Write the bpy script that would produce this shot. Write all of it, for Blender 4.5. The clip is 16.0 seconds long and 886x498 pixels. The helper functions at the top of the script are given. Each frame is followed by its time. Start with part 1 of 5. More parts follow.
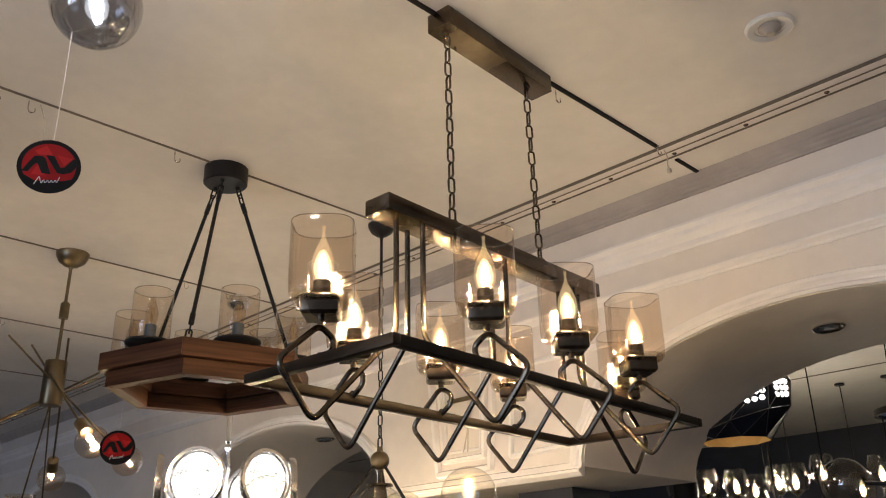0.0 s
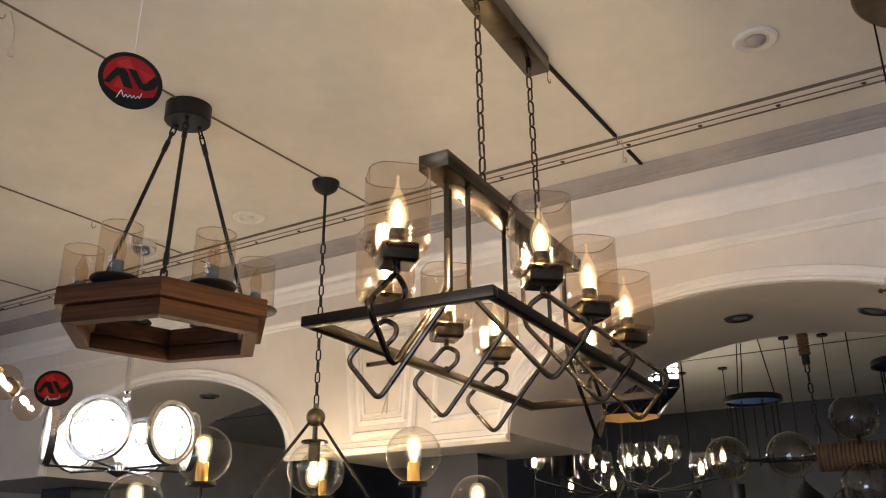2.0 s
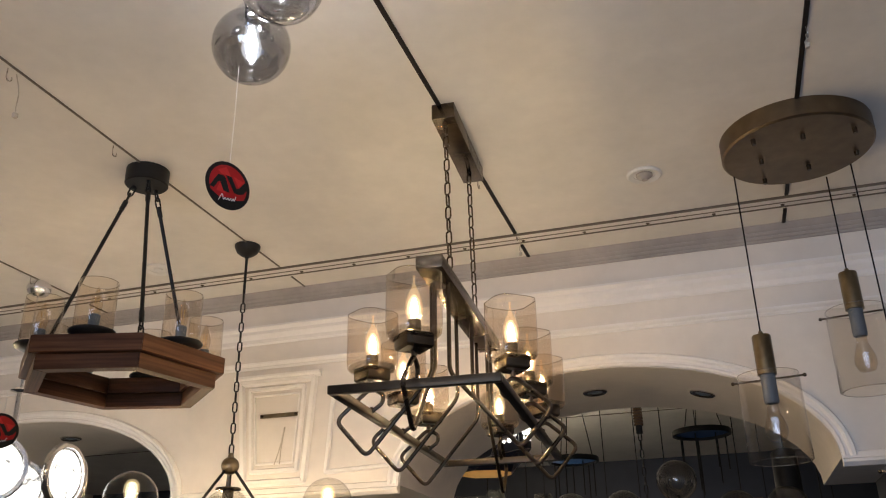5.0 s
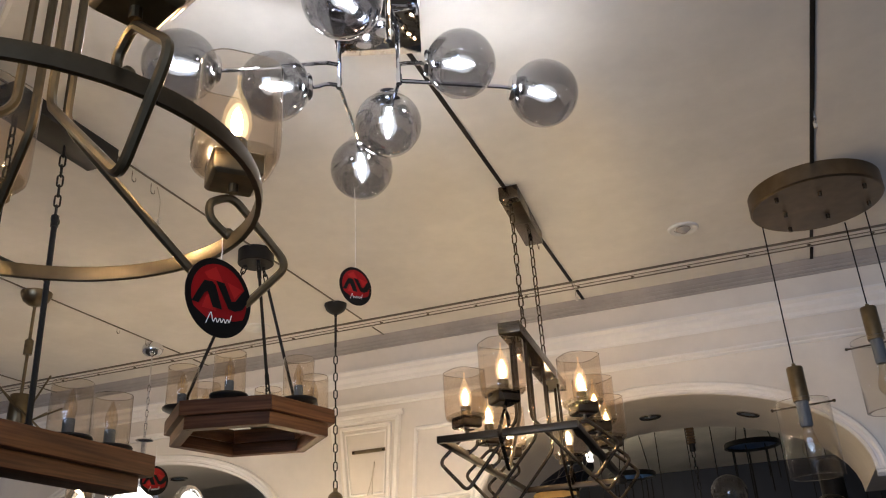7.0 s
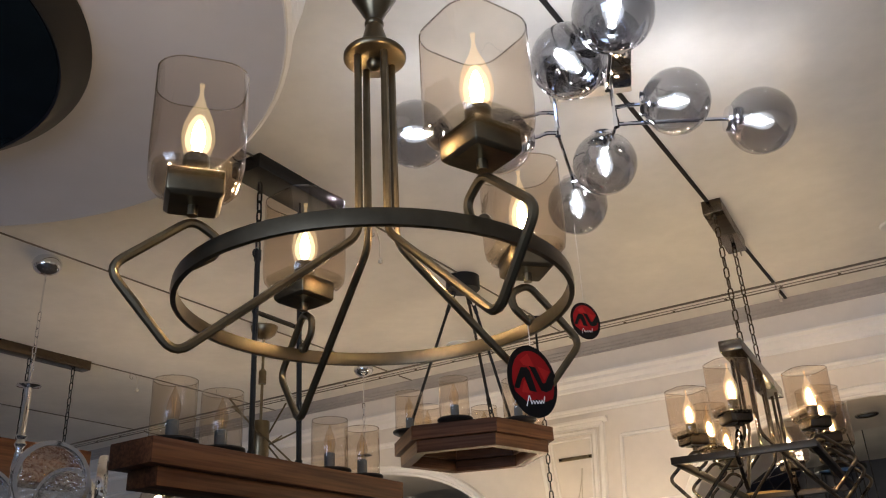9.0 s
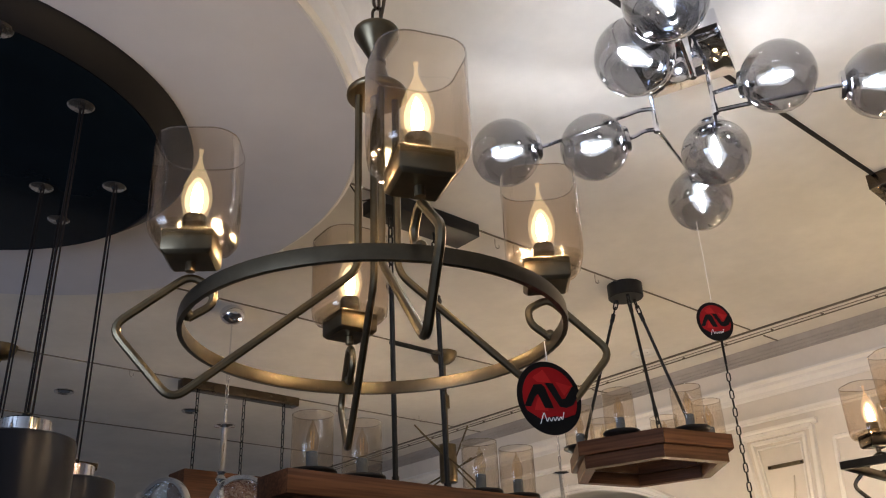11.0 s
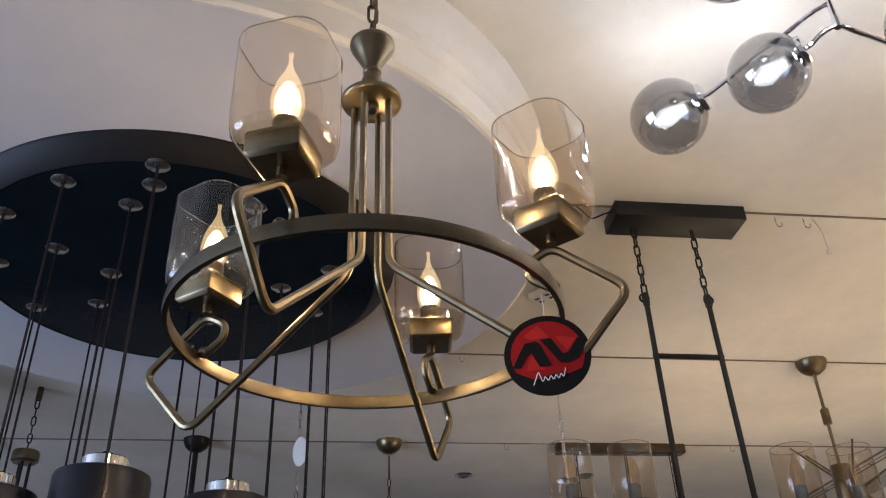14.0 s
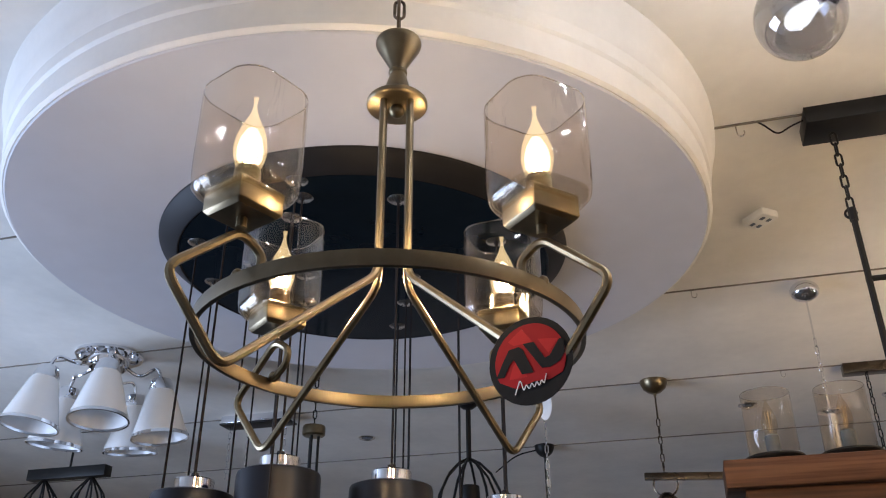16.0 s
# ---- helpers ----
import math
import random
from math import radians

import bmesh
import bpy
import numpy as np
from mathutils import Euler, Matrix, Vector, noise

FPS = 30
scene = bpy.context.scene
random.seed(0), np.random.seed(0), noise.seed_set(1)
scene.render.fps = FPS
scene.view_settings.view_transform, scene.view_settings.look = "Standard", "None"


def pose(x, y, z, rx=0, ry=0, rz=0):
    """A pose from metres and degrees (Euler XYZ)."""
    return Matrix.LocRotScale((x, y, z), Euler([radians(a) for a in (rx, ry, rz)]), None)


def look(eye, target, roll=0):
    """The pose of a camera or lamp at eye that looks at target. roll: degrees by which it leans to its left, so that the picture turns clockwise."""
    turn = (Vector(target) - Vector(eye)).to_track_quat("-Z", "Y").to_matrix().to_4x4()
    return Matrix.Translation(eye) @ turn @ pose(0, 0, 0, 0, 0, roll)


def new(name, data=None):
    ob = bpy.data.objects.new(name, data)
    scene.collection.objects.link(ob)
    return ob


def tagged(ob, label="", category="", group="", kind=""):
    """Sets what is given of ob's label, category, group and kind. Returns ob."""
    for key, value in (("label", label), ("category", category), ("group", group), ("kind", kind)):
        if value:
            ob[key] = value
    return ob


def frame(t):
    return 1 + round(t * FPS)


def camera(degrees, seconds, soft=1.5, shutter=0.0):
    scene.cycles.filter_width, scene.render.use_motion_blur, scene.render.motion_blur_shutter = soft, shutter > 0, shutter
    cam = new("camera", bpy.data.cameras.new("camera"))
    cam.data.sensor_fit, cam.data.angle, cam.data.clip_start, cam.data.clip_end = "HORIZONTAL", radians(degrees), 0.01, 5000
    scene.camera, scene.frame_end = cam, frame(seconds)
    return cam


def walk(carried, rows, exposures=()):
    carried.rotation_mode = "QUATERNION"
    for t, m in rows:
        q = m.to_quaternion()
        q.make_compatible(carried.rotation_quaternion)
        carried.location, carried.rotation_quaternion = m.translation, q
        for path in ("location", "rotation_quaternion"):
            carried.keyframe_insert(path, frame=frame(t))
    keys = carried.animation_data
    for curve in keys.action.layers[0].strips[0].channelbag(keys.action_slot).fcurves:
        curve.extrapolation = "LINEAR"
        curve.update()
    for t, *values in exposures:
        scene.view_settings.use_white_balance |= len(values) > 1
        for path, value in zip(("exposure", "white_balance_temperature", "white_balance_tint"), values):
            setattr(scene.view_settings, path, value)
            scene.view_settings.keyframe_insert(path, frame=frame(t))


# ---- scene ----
cam = camera(54.4, 16.0, 1.1)
METRES, EYE, TILT, LEAN, TURN = 3.2, 1.6, 0.0, 0.0, 44.9
ROWS = [
    (0.0, 0.0, 0.0, 0.0, 0.46, 22.03, 1.14),
    (0.5, -0.0456, 0.0135, -0.0028, -1.81, 21.82, 1.73),
    (1.0, -0.0786, 0.0193, -0.0079, -5.7, 21.48, 1.73),
    (1.5, -0.1062, 0.0102, -0.0107, -9.27, 20.81, 1.27),
    (2.0, -0.1317, 0.0061, -0.0115, -12.73, 20.2, 0.42),
    (2.5, -0.1604, 0.0117, -0.01, -17.04, 19.86, 0.24),
    (3.0, -0.1981, 0.0245, -0.0135, -21.87, 19.82, 1.55),
    (3.5, -0.2252, 0.0244, -0.0142, -25.27, 20.3, 1.92),
    (4.0, -0.2455, 0.0034, -0.017, -27.34, 21.42, 0.88),
    (6.5, -0.3525, -0.1572, -0.0319, -25.17, 24.17, 2.26),
    (7.0, -0.3799, -0.1729, -0.0322, -23.51, 24.26, 2.85),
    (7.5, -0.4215, -0.1805, -0.033, -21.92, 24.24, 3.83),
    (8.0, -0.444, -0.1862, -0.0242, -19.22, 25.3, 4.29),
    (8.5, -0.4509, -0.1917, -0.0162, -15.98, 25.59, 3.56),
    (9.0, -0.4456, -0.2013, -0.0084, -12.47, 23.96, 2.66),
    (11.5, -0.3238, -0.2097, -0.0125, 9.48, 26.5, 2.67),
    (12.0, -0.2912, -0.2055, -0.0151, 15.03, 26.94, 2.85),
    (12.5, -0.2511, -0.1932, -0.0171, 20.93, 27.45, 1.71),
    (13.0, -0.2302, -0.1755, -0.0304, 25.91, 28.2, 1.83),
    (13.5, -0.2139, -0.1445, -0.0352, 31.42, 30.19, 2.2),
    (14.0, -0.2014, -0.1158, -0.0402, 37.82, 31.78, 1.95),
    (14.5, -0.1759, -0.0919, -0.0374, 44.74, 32.03, 1.73),
    (15.0, -0.1458, -0.0706, -0.0293, 51.62, 31.32, 1.43),
    (15.5, -0.132, -0.0538, -0.0223, 57.05, 29.25, 1.17),
    (16.0, -0.1198, -0.0329, -0.0138, 60.8, 27.47, 0.18),
]
walk(cam, [(t, pose(0, 0, EYE, TILT, LEAN, TURN) @ pose(METRES * x, METRES * y, METRES * z, 90 + pitch, roll, yaw)) for t, x, y, z, yaw, pitch, roll in ROWS],
     exposures=[(0.0, -0.03), (4.0, 0.04), (9.0, -0.08), (12.5, 0.20), (14.0, 0.52), (16.0, 0.88)])

# ---- light ----
world = bpy.data.worlds.new("world")
scene.world = world
world.use_nodes = True
world.node_tree.nodes["Background"].inputs["Color"].default_value = (0.55, 0.65, 0.9, 1)
world.node_tree.nodes["Background"].inputs["Strength"].default_value = 0.3

CEIL = 2.80


def area_lamp(name, eye, target, sx, sy, power, colour):
    d = bpy.data.lights.new(name, "AREA")
    d.shape, d.size, d.size_y, d.energy, d.color = "RECTANGLE", sx, sy, power, colour
    ob = new(name, d)
    ob.matrix_world = look(eye, target)
    return ob


# daylight that falls in through the shop front behind the camera
area_lamp("shop_front_daylight", (-0.8, -4.92, 1.25), (-0.8, 0, 1.25), 2.4, 2.0, 120, (0.54, 0.69, 1.0))

WARM = (1.0, 0.78, 0.53)
COOL = (0.92, 0.95, 1.0)
WARM_POWER, COOL_POWER = 390.0, 150.0


# ---- materials ----
def material(name):
    m = bpy.data.materials.new(name)
    m.use_nodes = True
    nt = m.node_tree
    return m, nt, nt.nodes["Principled BSDF"]


def noise_node(nt, scale, detail=4, rough=0.55, stretch=None, object_space=True):
    tc = nt.nodes.new("ShaderNodeTexCoord")
    n = nt.nodes.new("ShaderNodeTexNoise")
    n.inputs["Scale"].default_value, n.inputs["Detail"].default_value, n.inputs["Roughness"].default_value = scale, detail, rough
    out = tc.outputs["Object"]
    if stretch:
        mp = nt.nodes.new("ShaderNodeMapping")
        mp.inputs["Scale"].default_value = stretch
        nt.links.new(out, mp.inputs["Vector"])
        out = mp.outputs["Vector"]
    nt.links.new(out, n.inputs["Vector"])
    return n


def ramp_node(nt, source, stops):
    r = nt.nodes.new("ShaderNodeValToRGB")
    el = r.color_ramp.elements
    while len(el) < len(stops):
        el.new(0.5)
    for e, (p, c) in zip(el, stops):
        e.position, e.color = p, (*c, 1)
    nt.links.new(source, r.inputs["Fac"])
    return r


def mix_node(nt, fac, a, b, mode="MIX"):
    m = nt.nodes.new("ShaderNodeMix")
    m.data_type, m.blend_type = "RGBA", mode
    for sock, v in ((m.inputs["Factor"], fac), (m.inputs["A"], a), (m.inputs["B"], b)):
        if isinstance(v, (int, float)):
            sock.default_value = v
        elif isinstance(v, tuple):
            sock.default_value = (*v, 1)
        else:
            nt.links.new(v, sock)
    return m.outputs["Result"]


def bump(nt, bsdf, height, strength, distance=0.002):
    b = nt.nodes.new("ShaderNodeBump")
    b.inputs["Strength"].default_value, b.inputs["Distance"].default_value = strength, distance
    nt.links.new(height, b.inputs["Height"])
    nt.links.new(b.outputs["Normal"], bsdf.inputs["Normal"])


def plain(name, colour, rough=0.5, metal=0.0, vary=0.12, scale=30.0, bumpy=0.0, spec=0.5):
    """A surface with two scales of slight change in colour and gloss."""
    m, nt, b = material(name)
    big, small = noise_node(nt, scale * 0.12, 3), noise_node(nt, scale, 5)
    dark = tuple(c * (1 - vary) for c in colour)
    light = tuple(min(1, c * (1 + vary * 0.6)) for c in colour)
    c1 = ramp_node(nt, big.outputs["Fac"], [(0.3, dark), (0.7, light)])
    c2 = ramp_node(nt, small.outputs["Fac"], [(0.3, (1 - vary * 0.6,) * 3), (0.7, (1, 1, 1))])
    nt.links.new(mix_node(nt, 1.0, c1.outputs["Color"], c2.outputs["Color"], "MULTIPLY"), b.inputs["Base Color"])
    rr = nt.nodes.new("ShaderNodeMapRange")
    rr.inputs["To Min"].default_value, rr.inputs["To Max"].default_value = rough * 0.8, min(1, rough * 1.2)
    nt.links.new(big.outputs["Fac"], rr.inputs["Value"])
    nt.links.new(rr.outputs["Result"], b.inputs["Roughness"])
    b.inputs["Metallic"].default_value = metal
    b.inputs["Specular IOR Level"].default_value = spec
    if bumpy:
        bump(nt, b, small.outputs["Fac"], bumpy)
    return m


def wood(name, dark, light, axis):
    """Stained wood with its grain along one axis."""
    m, nt, b = material(name)
    st = [9.0, 9.0, 9.0]
    st[axis] = 0.7
    n1 = noise_node(nt, 3.0, 6, 0.6, tuple(st))
    st2 = [60.0, 60.0, 60.0]
    st2[axis] = 1.6
    n2 = noise_node(nt, 2.5, 3, 0.5, tuple(st2))
    r1 = ramp_node(nt, n1.outputs["Fac"], [(0.30, dark), (0.52, tuple((a + c) / 2 for a, c in zip(dark, light))), (0.72, light)])
    r2 = ramp_node(nt, n2.outputs["Fac"], [(0.35, (0.5, 0.46, 0.42)), (0.6, (1, 1, 1))])
    nt.links.new(mix_node(nt, 0.8, r1.outputs["Color"], r2.outputs["Color"], "MULTIPLY"), b.inputs["Base Color"])
    b.inputs["Roughness"].default_value = 0.55
    b.inputs["Specular IOR Level"].default_value = 0.22
    bump(nt, b, n2.outputs["Fac"], 0.25, 0.001)
    return m


def clear_glass(name, tint, gloss=0.0, edge=0.75, rough=0.01, ripple=0.0):
    """Clear or tinted glass skin: light passes tinted, and the surface mirrors by its angle."""
    m = bpy.data.materials.new(name)
    m.use_nodes = True
    nt = m.node_tree
    nt.nodes.clear()
    out = nt.nodes.new("ShaderNodeOutputMaterial")
    tr, gl, mx = nt.nodes.new("ShaderNodeBsdfTransparent"), nt.nodes.new("ShaderNodeBsdfGlossy"), nt.nodes.new("ShaderNodeMixShader")
    lw = nt.nodes.new("ShaderNodeLayerWeight")
    lw.inputs["Blend"].default_value = 0.5
    tr.inputs["Color"].default_value = (*tint, 1)
    gl.inputs["Roughness"].default_value = rough
    pw, ad = nt.nodes.new("ShaderNodeMath"), nt.nodes.new("ShaderNodeMath")
    pw.operation, pw.inputs[1].default_value = "POWER", 3.6
    ad.operation, ad.use_clamp = "MULTIPLY_ADD", True
    ad.inputs[1].default_value, ad.inputs[2].default_value = edge, 0.015 + gloss
    nt.links.new(lw.outputs["Facing"], pw.inputs[0])
    nt.links.new(pw.outputs[0], ad.inputs[0])
    nt.links.new(ad.outputs[0], mx.inputs["Fac"])
    nt.links.new(tr.outputs[0], mx.inputs[1])
    nt.links.new(gl.outputs[0], mx.inputs[2])
    nt.links.new(mx.outputs[0], out.inputs["Surface"])
    if ripple:
        # drawn glass is never quite even: faint upright waves in the surface
        n = noise_node(nt, 1.0, 2, 0.5, (70.0, 70.0, 9.0))
        b = nt.nodes.new("ShaderNodeBump")
        b.inputs["Strength"].default_value, b.inputs["Distance"].default_value = ripple, 0.004
        nt.links.new(n.outputs["Fac"], b.inputs["Height"])
        nt.links.new(b.outputs["Normal"], gl.inputs["Normal"])
    return m


def glow(name, colour, strength):
    m = bpy.data.materials.new(name)
    m.use_nodes = True
    nt = m.node_tree
    nt.nodes.clear()
    out, em = nt.nodes.new("ShaderNodeOutputMaterial"), nt.nodes.new("ShaderNodeEmission")
    em.inputs["Color"].default_value, em.inputs["Strength"].default_value = (*colour, 1), strength
    nt.links.new(em.outputs[0], out.inputs["Surface"])
    return m


PLASTER = plain("ceiling_plaster", (0.80, 0.77, 0.72), 0.75, 0, 0.085, 22, 0.10, 0.3)
WALL = plain("wall_paint", (0.72, 0.672, 0.612), 0.6, 0, 0.08, 22, 0.08, 0.3)
TRIM = plain("trim_paint", (0.80, 0.77, 0.73), 0.5, 0, 0.05, 60, 0.04)
TRIMGREY = plain("grey_painted_moulding", (0.40, 0.365, 0.335), 0.6, 0, 0.16, 25, 0.25)
LILAC = plain("lilac_grey_paint", (0.60, 0.59, 0.62), 0.6, 0, 0.06, 14, 0.06, 0.3)
TRACKGREY = plain("track_grey", (0.16, 0.135, 0.105), 0.5, 0.0, 0.2, 30)
# the dimness of the room beyond the arches, put into the colour
DIMROOM = plain("dim_room_colour", (0.036, 0.042, 0.060), 0.45, 0, 0.3, 8)
# unseen floor; dark so that globes and metal mirror a dim shop below
FLOOR = plain("dark_unseen_floor", (0.075, 0.068, 0.060), 0.3, 0, 0.15, 4)
BRASS = plain("antique_brass", (0.240, 0.191, 0.118), 0.33, 1.0, 0.35, 45)
BRONZE = plain("dark_bronze", (0.125, 0.098, 0.070), 0.27, 1.0, 0.3, 45)
RINGBRASS = plain("dull_brass", (0.165, 0.132, 0.086), 0.32, 1.0, 0.35, 45)
FRAMEBRONZE = plain("dark_frame_bronze", (0.062, 0.049, 0.035), 0.42, 0.9, 0.3, 45)
BRONZEPLATE = plain("bronze_plate", (0.20, 0.15, 0.095), 0.4, 1.0, 0.3, 30)
BLACK = plain("black_metal", (0.012, 0.012, 0.012), 0.42, 0.0, 0.3, 50, 0.0, 0.25)
GLOSSBLACK = plain("black_gloss", (0.007, 0.012, 0.018), 0.10, 0.0, 0.3, 12, 0.0, 0.06)
PLATERIM = plain("satin_black_rim", (0.013, 0.013, 0.015), 0.5, 0, 0.2, 20, 0.0, 0.15)
CHROME = plain("chrome", (0.78, 0.79, 0.82), 0.06, 1.0, 0.03, 20)
NICKEL = plain("satin_nickel", (0.62, 0.60, 0.58), 0.22, 1.0, 0.06, 20)
WHITE = plain("white_plastic", (0.78, 0.77, 0.74), 0.45, 0, 0.06, 40)
CANDLE = plain("grey_blue_candle_sleeve", (0.10, 0.13, 0.17), 0.5, 0, 0.2, 60)
SHAFT = plain("black_drum_paint", (0.009, 0.011, 0.019), 0.34, 0, 0.3, 30, 0.0, 0.22)
GOLDLEAF = plain("gold_lining", (0.75, 0.50, 0.18), 0.4, 1.0, 0.2, 30)
ROPE = plain("jute_rope", (0.12, 0.072, 0.036), 0.9, 0, 0.4, 120, 0.6)
BLUE = plain("blue_disc", (0.012, 0.06, 0.19), 0.4, 0, 0.2, 20)
TAGBLACK = plain("tag_black_card", (0.006, 0.0055, 0.0055), 0.55, 0, 0.2, 60, 0.0, 0.2)
TAGRED = plain("tag_red_card", (0.36, 0.008, 0.010), 0.5, 0, 0.3, 25, 0.0, 0.2)
TAGBRIGHT = plain("tag_bright_red_card", (0.52, 0.020, 0.018), 0.5, 0, 0.3, 25, 0.0, 0.2)
TAGWHITE = plain("tag_white_print", (0.85, 0.84, 0.82), 0.5, 0, 0.05, 60)
CABLE = plain("dark_cable", (0.012, 0.009, 0.009), 0.6, 0, 0.2, 60, 0.0, 0.15)
PALECABLE = plain("pale_cable", (0.55, 0.50, 0.42), 0.5, 0, 0.1, 60)
OPAL = plain("opal_glass", (0.82, 0.82, 0.82), 0.25, 0, 0.03, 30)
WALNUT = [wood("walnut_x", (0.055, 0.021, 0.009), (0.165, 0.070, 0.031), 0), wood("walnut_y", (0.055, 0.021, 0.010), (0.165, 0.070, 0.031), 1)]
AMBER = clear_glass("amber_glass", (0.93, 0.855, 0.765), 0.035, 0.85, ripple=0.22)
CLEAR = clear_glass("clear_glass", (0.965, 0.945, 0.90), 0.035, 0.8)
PALEAMBER = clear_glass("pale_amber_glass", (0.945, 0.885, 0.80), 0.045, 0.85, ripple=0.3)
LUSTRE = clear_glass("lustre_glass", (0.96, 0.935, 0.89), 0.035, 0.85, ripple=0.15)
SMOKE = clear_glass("smoked_glass", (0.61, 0.61, 0.63), 0.21, 0.95)
SMOKEDARK = clear_glass("dark_smoked_glass", (0.82, 0.78, 0.71), 0.08, 0.75)
BULBGLASS = clear_glass("bulb_glass", (0.985, 0.97, 0.94), 0.0, 0.2)
GLOWWARM = glow("warm_filament", WARM, WARM_POWER)
GLOWCOOL = glow("cool_filament", COOL, COOL_POWER)


def lit_crystal():
    """Crystal glass lit from within: noise in the glow paints bright facets, duller ridges."""
    m = glow("lit_crystal_core", (1.0, 0.95, 0.88), 3.0)
    nt = m.node_tree
    em = [n for n in nt.nodes if n.type == "EMISSION"][0]
    n1, n2 = noise_node(nt, 55, 4, 0.7), noise_node(nt, 14, 3, 0.6)
    ml, mr = nt.nodes.new("ShaderNodeMath"), nt.nodes.new("ShaderNodeMapRange")
    ml.operation = "MULTIPLY"
    nt.links.new(n1.outputs["Fac"], ml.inputs[0])
    nt.links.new(n2.outputs["Fac"], ml.inputs[1])
    mr.inputs["From Min"].default_value, mr.inputs["From Max"].default_value = 0.14, 0.36
    mr.inputs["To Min"].default_value, mr.inputs["To Max"].default_value = 0.15, 7.0
    nt.links.new(ml.outputs[0], mr.inputs["Value"])
    nt.links.new(mr.outputs["Result"], em.inputs["Strength"])
    return m


GLOWDISC = lit_crystal()


BASEGLASS = clear_glass("thick_glass_base", (0.975, 0.965, 0.93), 0.10, 0.9, 0.02, ripple=0.35)


RIMGLASS = clear_glass("polished_glass_rim", (0.90, 0.87, 0.82), 0.30, 0.6, 0.04)


def add_glow(mat, colour, strength):
    """Adds an even glow to a bulb's glass, standing in for the bloom around it."""
    nt = mat.node_tree
    out = [n for n in nt.nodes if n.type == "OUTPUT_MATERIAL"][0]
    old = out.inputs["Surface"].links[0].from_socket
    em, ad = nt.nodes.new("ShaderNodeEmission"), nt.nodes.new("ShaderNodeAddShader")
    em.inputs["Color"].default_value, em.inputs["Strength"].default_value = (*colour, 1), strength
    nt.links.new(old, ad.inputs[0])
    nt.links.new(em.outputs[0], ad.inputs[1])
    nt.links.new(ad.outputs[0], out.inputs["Surface"])


add_glow(BULBGLASS, (1.0, 0.78, 0.44), 0.22)
# added shells round the filament; their glow imitates a soft halo
HALOGLASS = clear_glass("bulb_glow_shell", (0.99, 0.98, 0.95), 0.0, 0.0)
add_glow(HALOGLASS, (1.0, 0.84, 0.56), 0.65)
COOLHALO = clear_glass("cool_glow_glass", (0.98, 0.98, 0.98), 0.0, 0.0)
add_glow(COOLHALO, (0.90, 0.95, 1.0), 0.45)


# ---- mesh helpers ----
def add_box(bm, c, s, bevel=0.0, m=None):
    """A box of size s about c, with bevelled edges."""
    r = bmesh.ops.create_cube(bm, size=1, matrix=(m or Matrix()) @ Matrix.Translation(c) @ Matrix.Diagonal((*s, 1)))
    if bevel:
        es = list({e for v in r["verts"] for e in v.link_edges})
        bmesh.ops.bevel(bm, geom=es, offset=bevel, segments=2, profile=0.5, affect="EDGES")


def add_lathe(bm, prof, seg=20, m=None, closed=False):
    """A profile of (radius, height) turned about z."""
    m = m or Matrix()
    rows = []
    for r, z in prof:
        if r < 1e-6:
            rows.append([bm.verts.new(m @ Vector((0, 0, z)))])
        else:
            rows.append([bm.verts.new(m @ Vector((r * math.cos(2 * math.pi * k / seg), r * math.sin(2 * math.pi * k / seg), z))) for k in range(seg)])
    pairs = list(zip(rows, rows[1:])) + ([(rows[-1], rows[0])] if closed else [])
    for a, b in pairs:
        for k in range(seg):
            q = [a[k % len(a)], a[(k + 1) % len(a)], b[(k + 1) % len(b)], b[k % len(b)]]
            q = [v for i, v in enumerate(q) if v not in q[:i]]
            if len(q) > 2:
                bm.faces.new(q)


def fillet(pts, rad, n=4, closed=False):
    """The polyline with its corners rounded."""
    pts = [Vector(p) for p in pts]
    out = []
    N = len(pts)
    for i, p in enumerate(pts):
        if not closed and i in (0, N - 1):
            out.append(p)
            continue
        a, b = pts[i - 1], pts[(i + 1) % N]
        d1, d2 = (a - p), (b - p)
        k = min(rad, d1.length * 0.45, d2.length * 0.45)
        s, e = p + d1.normalized() * k, p + d2.normalized() * k
        for j in range(n + 1):
            t = j / n
            out.append(s * (1 - t) ** 2 + p * 2 * t * (1 - t) + e * t * t)
    return out


def add_tube(bm, pts, r, seg=8, closed=False, m=None, flat=1.0):
    """A round bar along a polyline."""
    m = m or Matrix()
    pts = [m @ Vector(p) for p in pts]
    N = len(pts)
    tang = []
    for i in range(N):
        a = pts[i - 1] if (i or closed) else pts[i]
        b = pts[(i + 1) % N] if (i < N - 1 or closed) else pts[i]
        tang.append((b - a).normalized())
    up = Vector((0, 0, 1)) if abs(tang[0].z) < 0.9 else Vector((1, 0, 0))
    nrm = (up - tang[0] * up.dot(tang[0])).normalized()
    rows = []
    for i in range(N):
        nrm = (nrm - tang[i] * nrm.dot(tang[i])).normalized()
        bi = tang[i].cross(nrm)
        rows.append([bm.verts.new(pts[i] + (nrm * math.cos(2 * math.pi * k / seg) + bi * flat * math.sin(2 * math.pi * k / seg)) * r) for k in range(seg)])
    for i in range(N if closed else N - 1):
        a, b = rows[i], rows[(i + 1) % N]
        for k in range(seg):
            bm.faces.new((a[k], a[(k + 1) % seg], b[(k + 1) % seg], b[k]))
    if not closed:
        bm.faces.new(rows[0][::-1])
        bm.faces.new(rows[-1])


